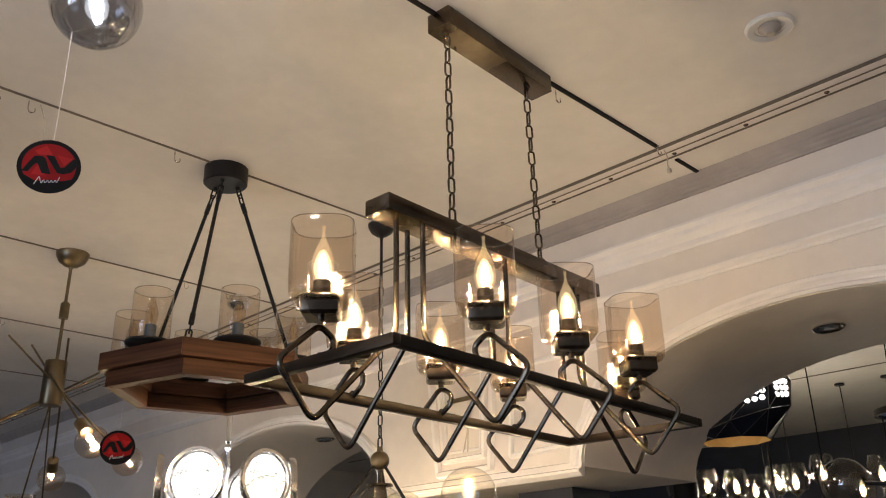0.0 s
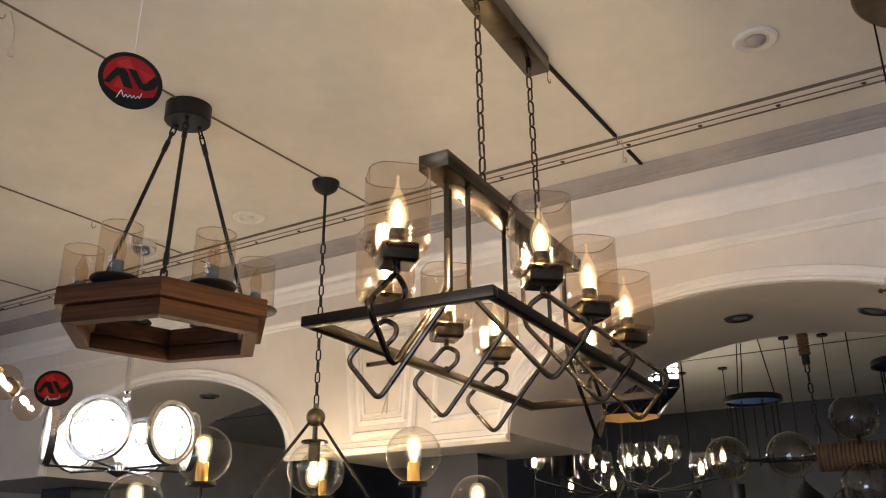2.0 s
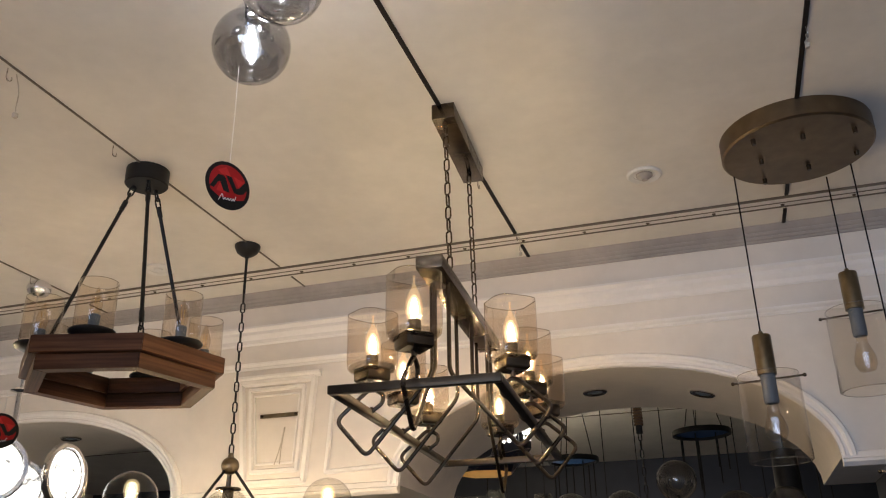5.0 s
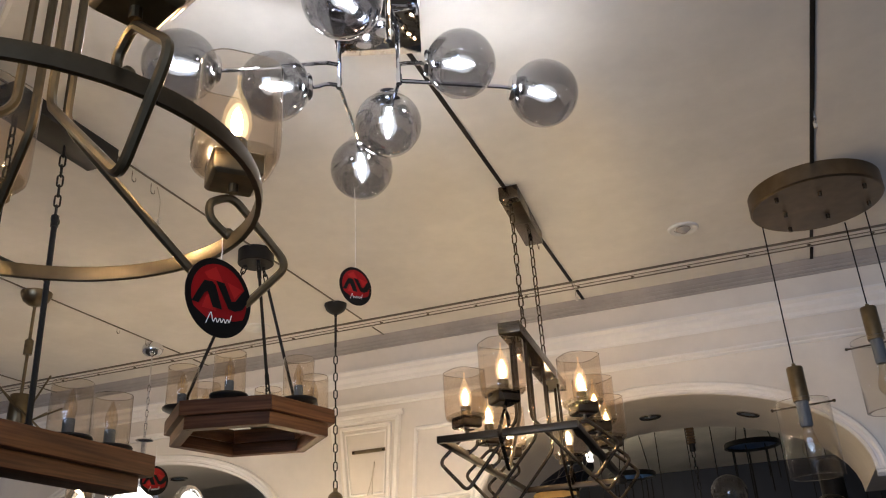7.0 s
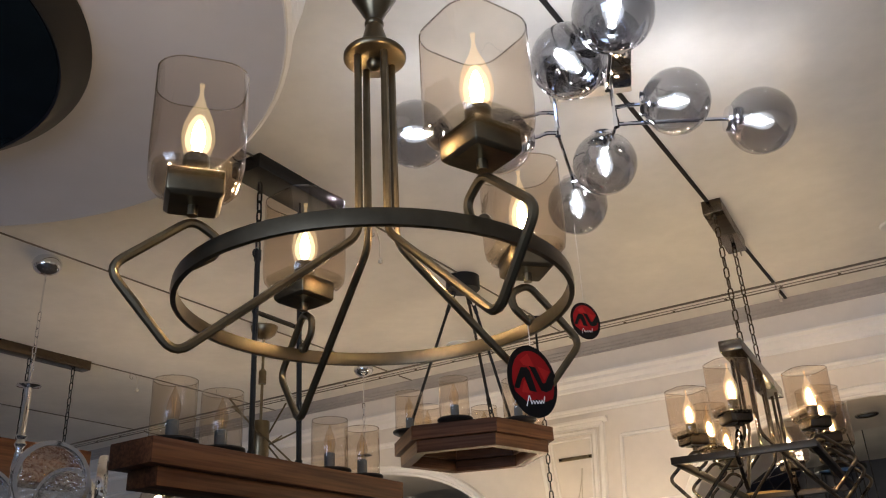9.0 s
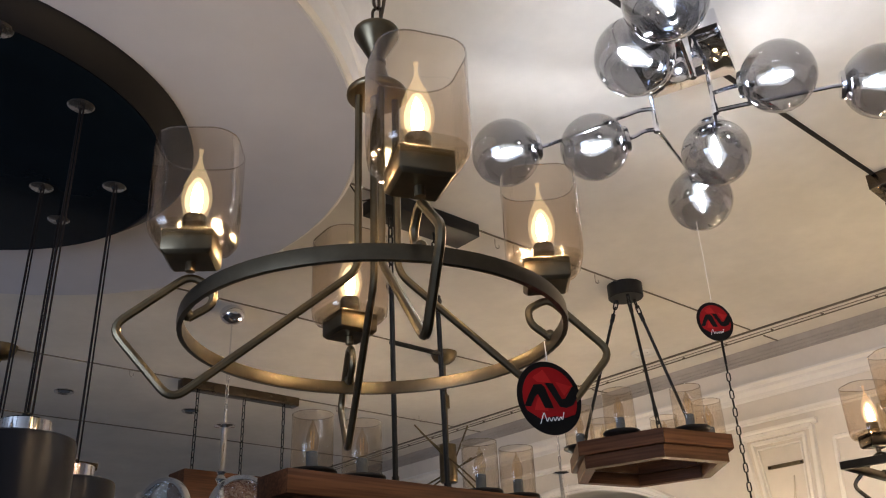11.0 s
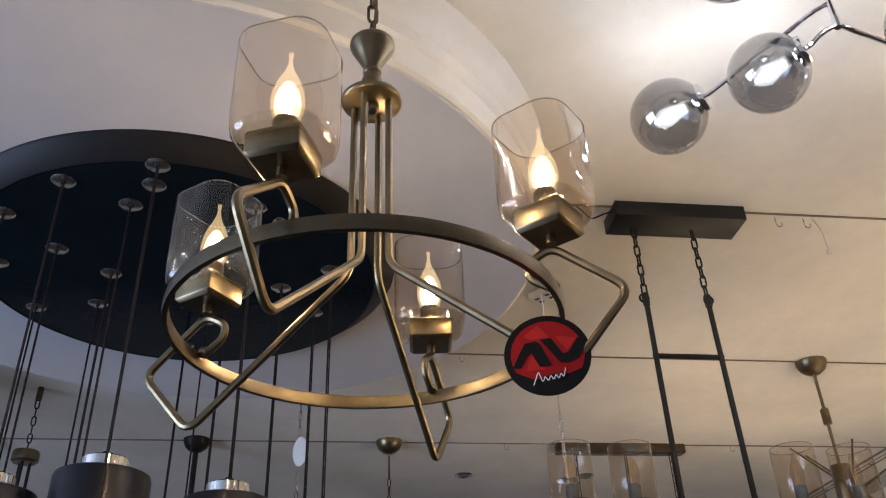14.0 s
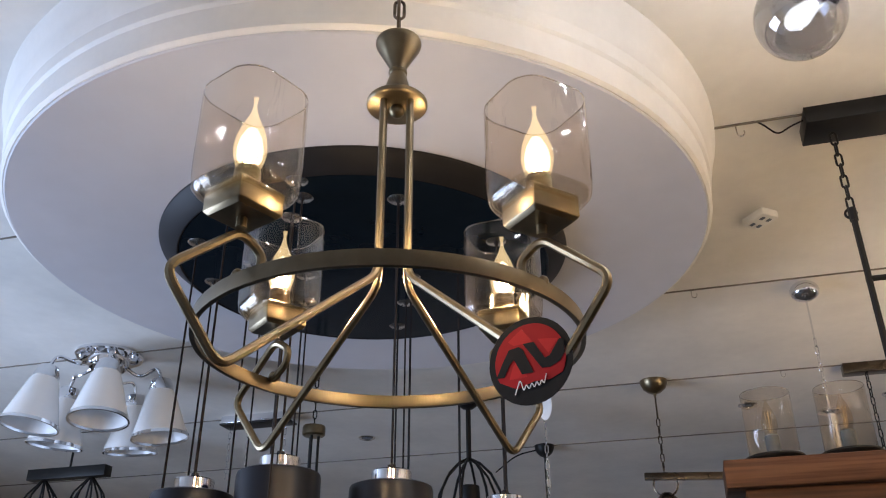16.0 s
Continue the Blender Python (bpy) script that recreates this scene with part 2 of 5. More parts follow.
def rounded_square(h, c, n=4):
    out = []
    for q in range(4):
        a0 = q * math.pi / 2
        cx, cy = (h - c) * (1 if q in (0, 3) else -1), (h - c) * (1 if q in (0, 1) else -1)
        out += [(cx + c * math.cos(a0 + math.pi / 2 * j / n), cy + c * math.sin(a0 + math.pi / 2 * j / n)) for j in range(n + 1)]
    return out


def add_loft(bm, rings, m=None, n=4, cap=(True, True), closed=False):
    """Rounded squares (half width, corner radius, height) joined one above another."""
    m = m or Matrix()
    rows = [[bm.verts.new(m @ Vector((x, y, z))) for x, y in rounded_square(h, c, n)] for h, c, z in rings]
    for a, b in list(zip(rows, rows[1:])) + ([(rows[-1], rows[0])] if closed else []):
        for k in range(len(a)):
            bm.faces.new((a[k], a[(k + 1) % len(a)], b[(k + 1) % len(b)], b[k]))
    if not closed:
        if cap[0]:
            bm.faces.new(rows[0][::-1])
        if cap[1]:
            bm.faces.new(rows[-1])


def add_prism(bm, outline, z0, z1, m=None):
    """A flat outline (x, y) raised from z0 to z1."""
    m = m or Matrix()
    a = [bm.verts.new(m @ Vector((x, y, z0))) for x, y in outline]
    b = [bm.verts.new(m @ Vector((x, y, z1))) for x, y in outline]
    n = len(a)
    for k in range(n):
        bm.faces.new((a[k], a[(k + 1) % n], b[(k + 1) % n], b[k]))
    bm.faces.new(a[::-1])
    bm.faces.new(b)


def add_ball(bm, c, r, seg=20, rings=12, squash=1.0):
    add_lathe(bm, [(r * math.sin(math.pi * k / rings), r * squash * math.cos(math.pi * k / rings)) for k in range(rings + 1)], seg, Matrix.Translation(c))


def mesh_of(name, bm, mat, smooth=40):
    bmesh.ops.recalc_face_normals(bm, faces=bm.faces)
    me = bpy.data.meshes.new(name)
    bm.to_mesh(me)
    bm.free()
    me.materials.append(mat)
    if smooth:
        me.shade_smooth()
        me.set_sharp_from_angle(angle=radians(smooth))
    return me


def part(name, geo, mat, parent, label="", m=None, smooth=40):
    """One mesh object under a thing; geo is a bmesh, or a mesh to share."""
    me = geo if isinstance(geo, bpy.types.Mesh) else mesh_of(name, geo, mat, smooth)
    ob = new(name, me)
    ob.parent = parent
    if m is not None:
        ob.matrix_basis = m
    if label:
        tagged(ob, label)
    return ob


def thing(name, m, label, category, group="", kind=""):
    ob = new(name)
    ob.empty_display_size = 0.05
    ob.matrix_basis = m if isinstance(m, Matrix) else Matrix.Translation(m)
    return tagged(ob, label, category, group, kind)


def solid(name, bm, mat, label, category, kind="structure", smooth=40, group=""):
    return tagged(new(name, mesh_of(name, bm, mat, smooth)), label, category, group, kind)


def at(x, y, z, rx=0, ry=0, rz=0):
    return pose(x, y, z, rx, ry, rz)


def link_mesh(name, length, width, r, mat):
    bm = bmesh.new()
    h, w = length / 2 - r, width / 2 - r
    pts = [(w * math.cos(a), 0, (h - w) + w * math.sin(a)) for a in [math.pi * k / 6 for k in range(7)]]
    pts += [(-w * math.cos(a), 0, -(h - w) - w * math.sin(a)) for a in [math.pi * k / 6 for k in range(7)]]
    add_tube(bm, pts, r, 6, True)
    return mesh_of(name, bm, mat)


def chain(parent, p0, p1, link, length, r):
    """Links from p0 up to p1, each turned a quarter from the last."""
    p0, p1 = Vector(p0), Vector(p1)
    d = p1 - p0
    n = max(1, round(d.length / (length - 2.3 * r)))
    q = d.to_track_quat("Z", "Y").to_matrix().to_4x4()
    for k in range(n):
        part("chain_link", link, None, parent, m=Matrix.Translation(p0 + d * ((k + 0.5) / n)) @ q @ pose(0, 0, 0, 0, 0, 90 * (k % 2) + 20))


# shared meshes of the candle bulb
def candle_bulb_meshes():
    bm = bmesh.new()
    add_lathe(bm, [(0.0125, 0), (0.0152, 0.006), (0.0188, 0.020), (0.0192, 0.028), (0.0172, 0.043), (0.0122, 0.058), (0.0064, 0.070), (0.0030, 0.081), (0.0018, 0.090), (0.0026, 0.094), (0.0032, 0.099), (0.0016, 0.100)], 18)
    glass = mesh_of("bulb", bm, BULBGLASS)
    bm = bmesh.new()
    add_lathe(bm, [(0, 0.008), (0.0048, 0.009), (0.0074, 0.018), (0.0076, 0.028), (0.0058, 0.039), (0.0028, 0.047), (0, 0.050)], 8)
    core = mesh_of("filament", bm, GLOWWARM)
    bm = bmesh.new()
    add_lathe(bm, [(0, 0), (0.0150, 0), (0.0150, 0.027), (0.0135, 0.030), (0, 0.030)], 16)
    holder = mesh_of("lamp_holder", bm, BRASS)
    # added glow shell between filament and glass, for the halo
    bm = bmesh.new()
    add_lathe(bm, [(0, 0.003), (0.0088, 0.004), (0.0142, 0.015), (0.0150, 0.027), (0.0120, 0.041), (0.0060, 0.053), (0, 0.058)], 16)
    halo = mesh_of("glow_shell", bm, HALOGLASS)
    return glass, core, holder, halo


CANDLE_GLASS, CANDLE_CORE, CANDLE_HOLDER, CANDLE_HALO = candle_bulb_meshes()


def shade_mesh(mat):
    """A rounded square cup of tinted glass with a thick base and straight walls."""
    bm = bmesh.new()
    add_loft(bm, [(0.0312, 0.0032, 0.001), (0.034, 0.016, 0.000), (0.043, 0.024, 0.002), (0.0500, 0.031, 0.010), (0.0520, 0.033, 0.022), (0.0525, 0.033, 0.040), (0.0525, 0.033, 0.139), (0.0518, 0.0325, 0.1408)], None, 7, cap=(False, False))
    return mesh_of("shade", bm, mat)


def shade_base_mesh():
    """The thick clear bottom of a cup, round its socket."""
    bm = bmesh.new()
    add_loft(bm, [(0.0318, 0.004, 0.0040), (0.041, 0.023, 0.0045), (0.0465, 0.028, 0.010), (0.0475, 0.029, 0.0165), (0.043, 0.025, 0.0155), (0.0318, 0.004, 0.0135)], None, 6, closed=True)
    return mesh_of("shade_base", bm, BASEGLASS)


SHADE = shade_mesh(AMBER)
SHADE_BASE = shade_base_mesh()


def shade_rim_mesh():
    bm = bmesh.new()
    add_tube(bm, [(x, y, 0.1405) for x, y in rounded_square(0.0514, 0.0322, 7)], 0.0010, 6, True)
    return mesh_of("shade_rim", bm, RIMGLASS)


SHADE_RIM = shade_rim_mesh()


def socket_mesh(mat):
    bm = bmesh.new()
    add_loft(bm, [(0.026, 0.002, 0.0), (0.0302, 0.003, 0.004), (0.0310, 0.003, 0.006), (0.0310, 0.003, 0.031), (0.029, 0.003, 0.033)], None, 2)
    add_lathe(bm, [(0, -0.012), (0.006, -0.012), (0.006, 0.001), (0, 0.001)], 10)
    return mesh_of("socket", bm, mat, 30)


SOCKET, SOCKET_DARK = socket_mesh(BRASS), socket_mesh(BRONZE)


def arm_points(rf, r0, ztop, zbend=0.082):
    """The bent rod of an arm in its upright plane: down, out under the frame, up, and back to the frame."""
    return [(r0, ztop), (r0, zbend), (rf + 0.004, -0.096), (rf + 0.079, -0.012), (rf - 0.004, 0.060), (rf - 0.034, 0.042), (rf - 0.032, 0.022), (rf - 0.006, 0.004)]


def arm_mesh(rf, r0, ztop, mat):
    bm = bmesh.new()
    add_tube(bm, fillet([(r, 0, z) for r, z in arm_points(rf, r0, ztop)], 0.019, 5), 0.0052, 8)
    add_ball(bm, (rf - 0.006, 0, 0.008), 0.0075, 8, 6)
    return mesh_of("arm", bm, mat)


def lit_cup(parent, x, y, z, turn, socket=None):
    """Socket, glass cup and candle bulb on the end of an arm."""
    part("socket", socket or SOCKET, None, parent, m=at(x, y, z, 0, 0, turn))
    s = part("shade", SHADE, None, parent, "amber glass cup", at(x, y, z + 0.0215, 0, 0, turn))
    part("shade_base", SHADE_BASE, None, s)
    part("shade_rim", SHADE_RIM, None, s)
    part("lamp_holder", CANDLE_HOLDER, None, parent, m=at(x, y, z + 0.033, 0, 0, turn))
    b = part("bulb", CANDLE_GLASS, None, parent, "lit candle bulb", at(x, y, z + 0.062, 0, 0, random.uniform(0, 360)))
    part("filament", CANDLE_CORE, None, b)
    part("glow_shell", CANDLE_HALO, None, b)


# ---- structure ----
X0, X1, Y0, Y1, YB = -7.0, 2.6, -5.0, 2.27, 7.2


def ceiling():
    bm = bmesh.new()
    add_box(bm, ((X0 + X1) / 2, (Y0 + YB) / 2, CEIL + 0.06), (X1 - X0, YB - Y0, 0.12))
    solid("ceiling", bm, PLASTER, "warm white painted plaster ceiling with narrow lamp tracks", "ceiling")


def floor():
    bm = bmesh.new()
    add_box(bm, ((X0 + X1) / 2, (Y0 + YB) / 2, -0.05), (X1 - X0, YB - Y0, 0.1))
    solid("floor", bm, FLOOR, "unseen showroom floor, kept dark for its reflections", "floor")


def outer_walls():
    for name, c, s in (("wall_west", (X0 - 0.06, (Y0 + YB) / 2, 1.45), (0.12, YB - Y0, 2.9)),
                       ("wall_east", (X1 + 0.06, (Y0 + YB) / 2, 1.45), (0.12, YB - Y0, 2.9))):
        bm = bmesh.new()
        add_box(bm, c, s)
        solid(name, bm, WALL, "plain cream painted showroom wall", "wall")
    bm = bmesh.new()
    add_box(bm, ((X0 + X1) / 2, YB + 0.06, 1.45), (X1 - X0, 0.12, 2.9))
    solid("wall_back", bm, DIMROOM, "back wall of the next room, its dimness put into the colour", "wall")
    bm = bmesh.new()
    y = Y0 - 0.06
    for x0, x1, z0, z1 in ((X0, -2.05, 0, 2.9), (0.45, X1, 0, 2.9), (-2.05, 0.45, 2.35, 2.9), (-2.05, 0.45, 0, 0.15)):
        add_box(bm, ((x0 + x1) / 2, y, (z0 + z1) / 2), (x1 - x0, 0.12, z1 - z0))
    solid("wall_south", bm, WALL, "shop front wall with a wide glazed opening", "wall")


ARCHES = [(-3.38, 0.755), (-0.90, 0.755)]
ALL_ARCHES = [(-5.86, 0.755)] + ARCHES
SPRING, RISE = 1.975, 0.365


def arch_edge(cx, half, grow=0.0, n=28):
    """From the left foot over the top to the right foot."""
    return [(cx - (half + grow) * math.cos(math.pi * k / n), SPRING + (RISE + grow) * math.sin(math.pi * k / n)) for k in range(n + 1)]


WX0, WX1 = -7.0, 2.6


def arch_wall():
    """The wall with three shallow arches, cut right through, and its soffits."""
    yf, yb = Y1, Y1 + 0.68
    bm = bmesh.new()
    low = [(WX0, SPRING)]
    for cx, half in ALL_ARCHES:
        low += arch_edge(cx, half)
    low += [(WX1, SPRING)]
    top = CEIL + 0.02
    fr = [bm.verts.new((x, yf, z)) for x, z in low]
    bk = [bm.verts.new((x, yb, z)) for x, z in low]
    ft = [bm.verts.new((x, yf, top)) for x, z in low]
    bt = [bm.verts.new((x, yb, top)) for x, z in low]
    for k in range(len(low) - 1):
        bm.faces.new((fr[k], fr[k + 1], ft[k + 1], ft[k]))
        bm.faces.new((bk[k + 1], bk[k], bt[k], bt[k + 1]))
        bm.faces.new((fr[k + 1], fr[k], bk[k], bk[k + 1]))
    solid("wall_north", bm, WALL, "cream wall with three shallow arches and moulded panels", "wall", smooth=30)
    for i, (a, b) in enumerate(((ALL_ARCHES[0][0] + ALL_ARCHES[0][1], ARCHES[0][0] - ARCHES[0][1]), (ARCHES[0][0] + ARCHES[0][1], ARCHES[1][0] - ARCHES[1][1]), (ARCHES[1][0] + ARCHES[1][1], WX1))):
        # added pier, coloured to merge with the dim open space behind it
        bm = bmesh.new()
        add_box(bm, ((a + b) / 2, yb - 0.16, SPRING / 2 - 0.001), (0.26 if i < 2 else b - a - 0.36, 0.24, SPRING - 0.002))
        solid("pier_%d" % (i + 1), bm, DIMROOM, "added pier under the arches, coloured like the dim room behind", "pier")


def sweep_profile(bm, path, prof, normal_y=-1):
    """A moulding profile (out, up) run along a path in the wall plane; up is square to the path."""
    n = len(path)
    rows = []
    for i, (x, y, z) in enumerate(path):
        a, b = Vector(path[max(0, i - 1)]), Vector(path[min(n - 1, i + 1)])
        t = (b - a).normalized()
        up = Vector((-t.z, 0, t.x))
        rows.append([bm.verts.new(Vector((x, y, z)) + up * u + Vector((0, normal_y * o, 0))) for o, u in prof])
    for a, b in zip(rows, rows[1:]):
        for k in range(len(prof) - 1):
            bm.faces.new((a[k], a[k + 1], b[k + 1], b[k]))
    for r in (rows[0], rows[-1]):
        bm.faces.new(r)


def mouldings():
    y = Y1
    # ceiling cornice and the two bands below it
    for name, z, prof, mat, lab in (
            ("cornice", 2.742, [(-0.002, 0), (0.010, 0.0), (0.011, 0.005), (0.008, 0.007), (0.015, 0.012), (0.017, 0.018), (0.014, 0.020), (0.022, 0.026), (0.025, 0.032), (0.022, 0.034),
                                (0.030, 0.040), (0.034, 0.046), (0.038, 0.050), (0.042, 0.0585), (-0.002, 0.0585)], TRIMGREY, "ribbed grey plaster cornice under the ceiling"),
            ("trim", 2.575, [(-0.002, 0), (0.006, 0.0), (0.010, 0.006), (0.010, 0.022), (0.018, 0.030), (0.024, 0.040), (0.024, 0.054), (0.030, 0.060), (0.036, 0.066), (0.036, 0.074), (-0.002, 0.075)], TRIM, "moulded plaster band along the wall"),
            ("trim", 2.470, [(-0.002, 0), (0.008, 0.0), (0.012, 0.006), (0.012, 0.010), (0.024, 0.018), (0.026, 0.024), (0.010, 0.027), (-0.002, 0.032)], TRIM, "narrow moulded plaster band along the wall")):
        bm = bmesh.new()
        sweep_profile(bm, [(WX0, y, z), (WX1, y, z)], prof)
        solid(name, bm, mat, lab, "moulding", smooth=25)
    for cx, half in ALL_ARCHES:
        bm = bmesh.new()
        path = [(x, y, z) for x, z in arch_edge(cx, half, 0.002, 40)]
        sweep_profile(bm, path, [(-0.002, 0.0), (0.012, 0.0), (0.016, 0.008), (0.012, 0.014), (0.012, 0.022), (0.020, 0.030), (0.020, 0.040), (0.008, 0.046), (-0.002, 0.046)])
        solid("trim", bm, TRIM, "moulded plaster edge round a wall arch", "moulding", smooth=25)
    # capital over each pier, with its sunk panel
    for i, (a, b) in enumerate(((ARCHES[0][0] + ARCHES[0][1], ARCHES[1][0] - ARCHES[1][1]), (ARCHES[1][0] + ARCHES[1][1], ARCHES[1][0] + ARCHES[1][1] + 0.98))):
        bm = bmesh.new()
        sweep_profile(bm, [(a + 0.0, y, SPRING - 0.03), (b, y, SPRING - 0.03)], [(-0.002, 0), (0.012, 0.0), (0.030, 0.012), (0.030, 0.020), (0.016, 0.026), (0.010, 0.044), (-0.002, 0.05)])
        solid("trim", bm, TRIM, "moulded plaster ledge at the foot of the arches", "moulding", smooth=25)
        c = (a + b) / 2 - 0.035
        right = (b - 0.02, SPRING + 0.075)
        frames = [([(c - 0.125, 2.385), (c + 0.118, 2.385), (c + 0.098, 2.058), (c - 0.098, 2.058)], 0.011, "inner plaster panel frame"),
                  ([(c - 0.168, 2.415), (c + 0.160, 2.415), (c + 0.128, 2.014), (c - 0.128, 2.014)], 0.015, "raised plaster panel frame"),
                  ([(c + 0.245, 2.345), (c + 0.222, 2.040), right, (b + 0.03, 2.165), (b + 0.10, 2.255), (b + 0.21, 2.345)], 0.010, "plaster frame beside a wall arch")]
        for quad, w, lab in frames[:3 if i == 0 else 2]:
            for grow, ww in ((0.0, w), (0.024, w * 0.5))[:2 if w == 0.011 else 1]:
                m = Vector((sum(x for x, z in quad) / len(quad), sum(z for x, z in quad) / len(quad)))
                pts = []
                for x, z in quad:
                    d = (m - Vector((x, z))).normalized() * grow * 1.4
                    pts.append(Vector((x + d.x, y - 0.003, z + d.y)))
                bm = bmesh.new()
                add_tube(bm, fillet(pts, 0.003, 2, True), ww, 6, True)
                solid("trim", bm, TRIM, lab, "moulding", smooth=25)
        bm = bmesh.new()
        sweep_profile(bm, [(c - 0.195, y, 2.418), (c + 0.188, y, 2.418)], [(-0.002, 0), (0.010, 0.0), (0.014, 0.008), (0.024, 0.014), (0.026, 0.022), (-0.002, 0.024)])
        solid("trim", bm, TRIM, "small plaster ledge over a wall panel", "moulding", smooth=25)


def rails():
    # lamp tracks let into the ceiling, running to the arched wall
    for x in (-0.19, -1.115, -2.062, -3.03, -3.99, -4.95):
        bm = bmesh.new()
        w = 0.012 if x > -1.5 else 0.0045
        add_box(bm, (x, (-4.99 + 2.005) / 2, CEIL - 0.001), (w, 2.005 + 4.99, 0.008), 0.001)
        add_box(bm, (x, 2.170, CEIL - 0.003), (w, 0.12, 0.010), 0.001)
        solid("ceiling_track", bm, CABLE if x > -1.5 else TRACKGREY, "thin dark lamp track along the ceiling", "track", "structure", group="ceiling tracks")
    bm = bmesh.new()
    add_box(bm, ((WX0 + WX1) / 2, 2.070, CEIL - 0.002), (WX1 - WX0, 0.032, 0.006), 0.001)
    for y in (2.017, 2.052, 2.088):
        g = bmesh.new()
        add_box(g, ((WX0 + WX1) / 2, y, CEIL - 0.002), (WX1 - WX0, 0.0045, 0.0125))
        solid("rail_joint", g, TRACKGREY, "narrow dark joint beside the ceiling rail", "rail")
    g = bmesh.new()
    add_box(g, ((WX0 + WX1) / 2, 2.159, CEIL - 0.0005), (WX1 - WX0, 0.136, 0.005))
    solid("ceiling_strip", g, PLASTER, "cream painted strip between rail and cornice", "ceiling strip")
    rail = solid("ceiling_rail", bm, PLASTER, "painted flat rail along the ceiling edge", "rail")
    lip = bmesh.new()
    add_box(lip, ((WX0 + WX1) / 2, 2.035, CEIL - 0.0035), (WX1 - WX0, 0.030, 0.007), 0.0015)
    part("rail_lip", lip, PLASTER, rail)
    sc = bmesh.new()
    add_lathe(sc, [(0, -0.004), (0.005, -0.004), (0.008, 0.0), (0, 0.0)], 10)
    me = mesh_of("screw", sc, BRONZE)
    x = -6.5
    while x < 2.4:
        part("screw", me, None, rail, m=at(x, 2.074, CEIL - 0.004))
        x += 0.225


def medallion():
    """The round stepped ceiling drop over the black pendant plate."""
    c = at(-2.100, -1.088, 0)
    bm = bmesh.new()
    R = 0.877
    add_lathe(bm, [(0, 2.590), (R, 2.590), (R + 0.008, 2.596), (R + 0.009, 2.655), (R + 0.015, 2.662), (R + 0.016, 2.672), (R + 0.016, 2.694), (R + 0.022, 2.706),
                   (R + 0.027, 2.728), (R + 0.030, 2.754), (R + 0.040, 2.778), (R + 0.042, 2.802), (0, 2.802)], 96, c)
    drop = solid("ceiling_medallion", bm, TRIM, "large round stepped plaster ceiling drop with a grey underside", "ceiling drop", smooth=25)
    bm = bmesh.new()
    add_lathe(bm, [(0, 2.586), (R - 0.006, 2.586), (R - 0.003, 2.589), (R - 0.003, 2.592), (0, 2.592)], 96, c)
    part("underside", bm, LILAC, drop, "pale lilac grey painted underside", smooth=25)


ceiling()
floor()
outer_walls()
arch_wall()
mouldings()
rails()
medallion()


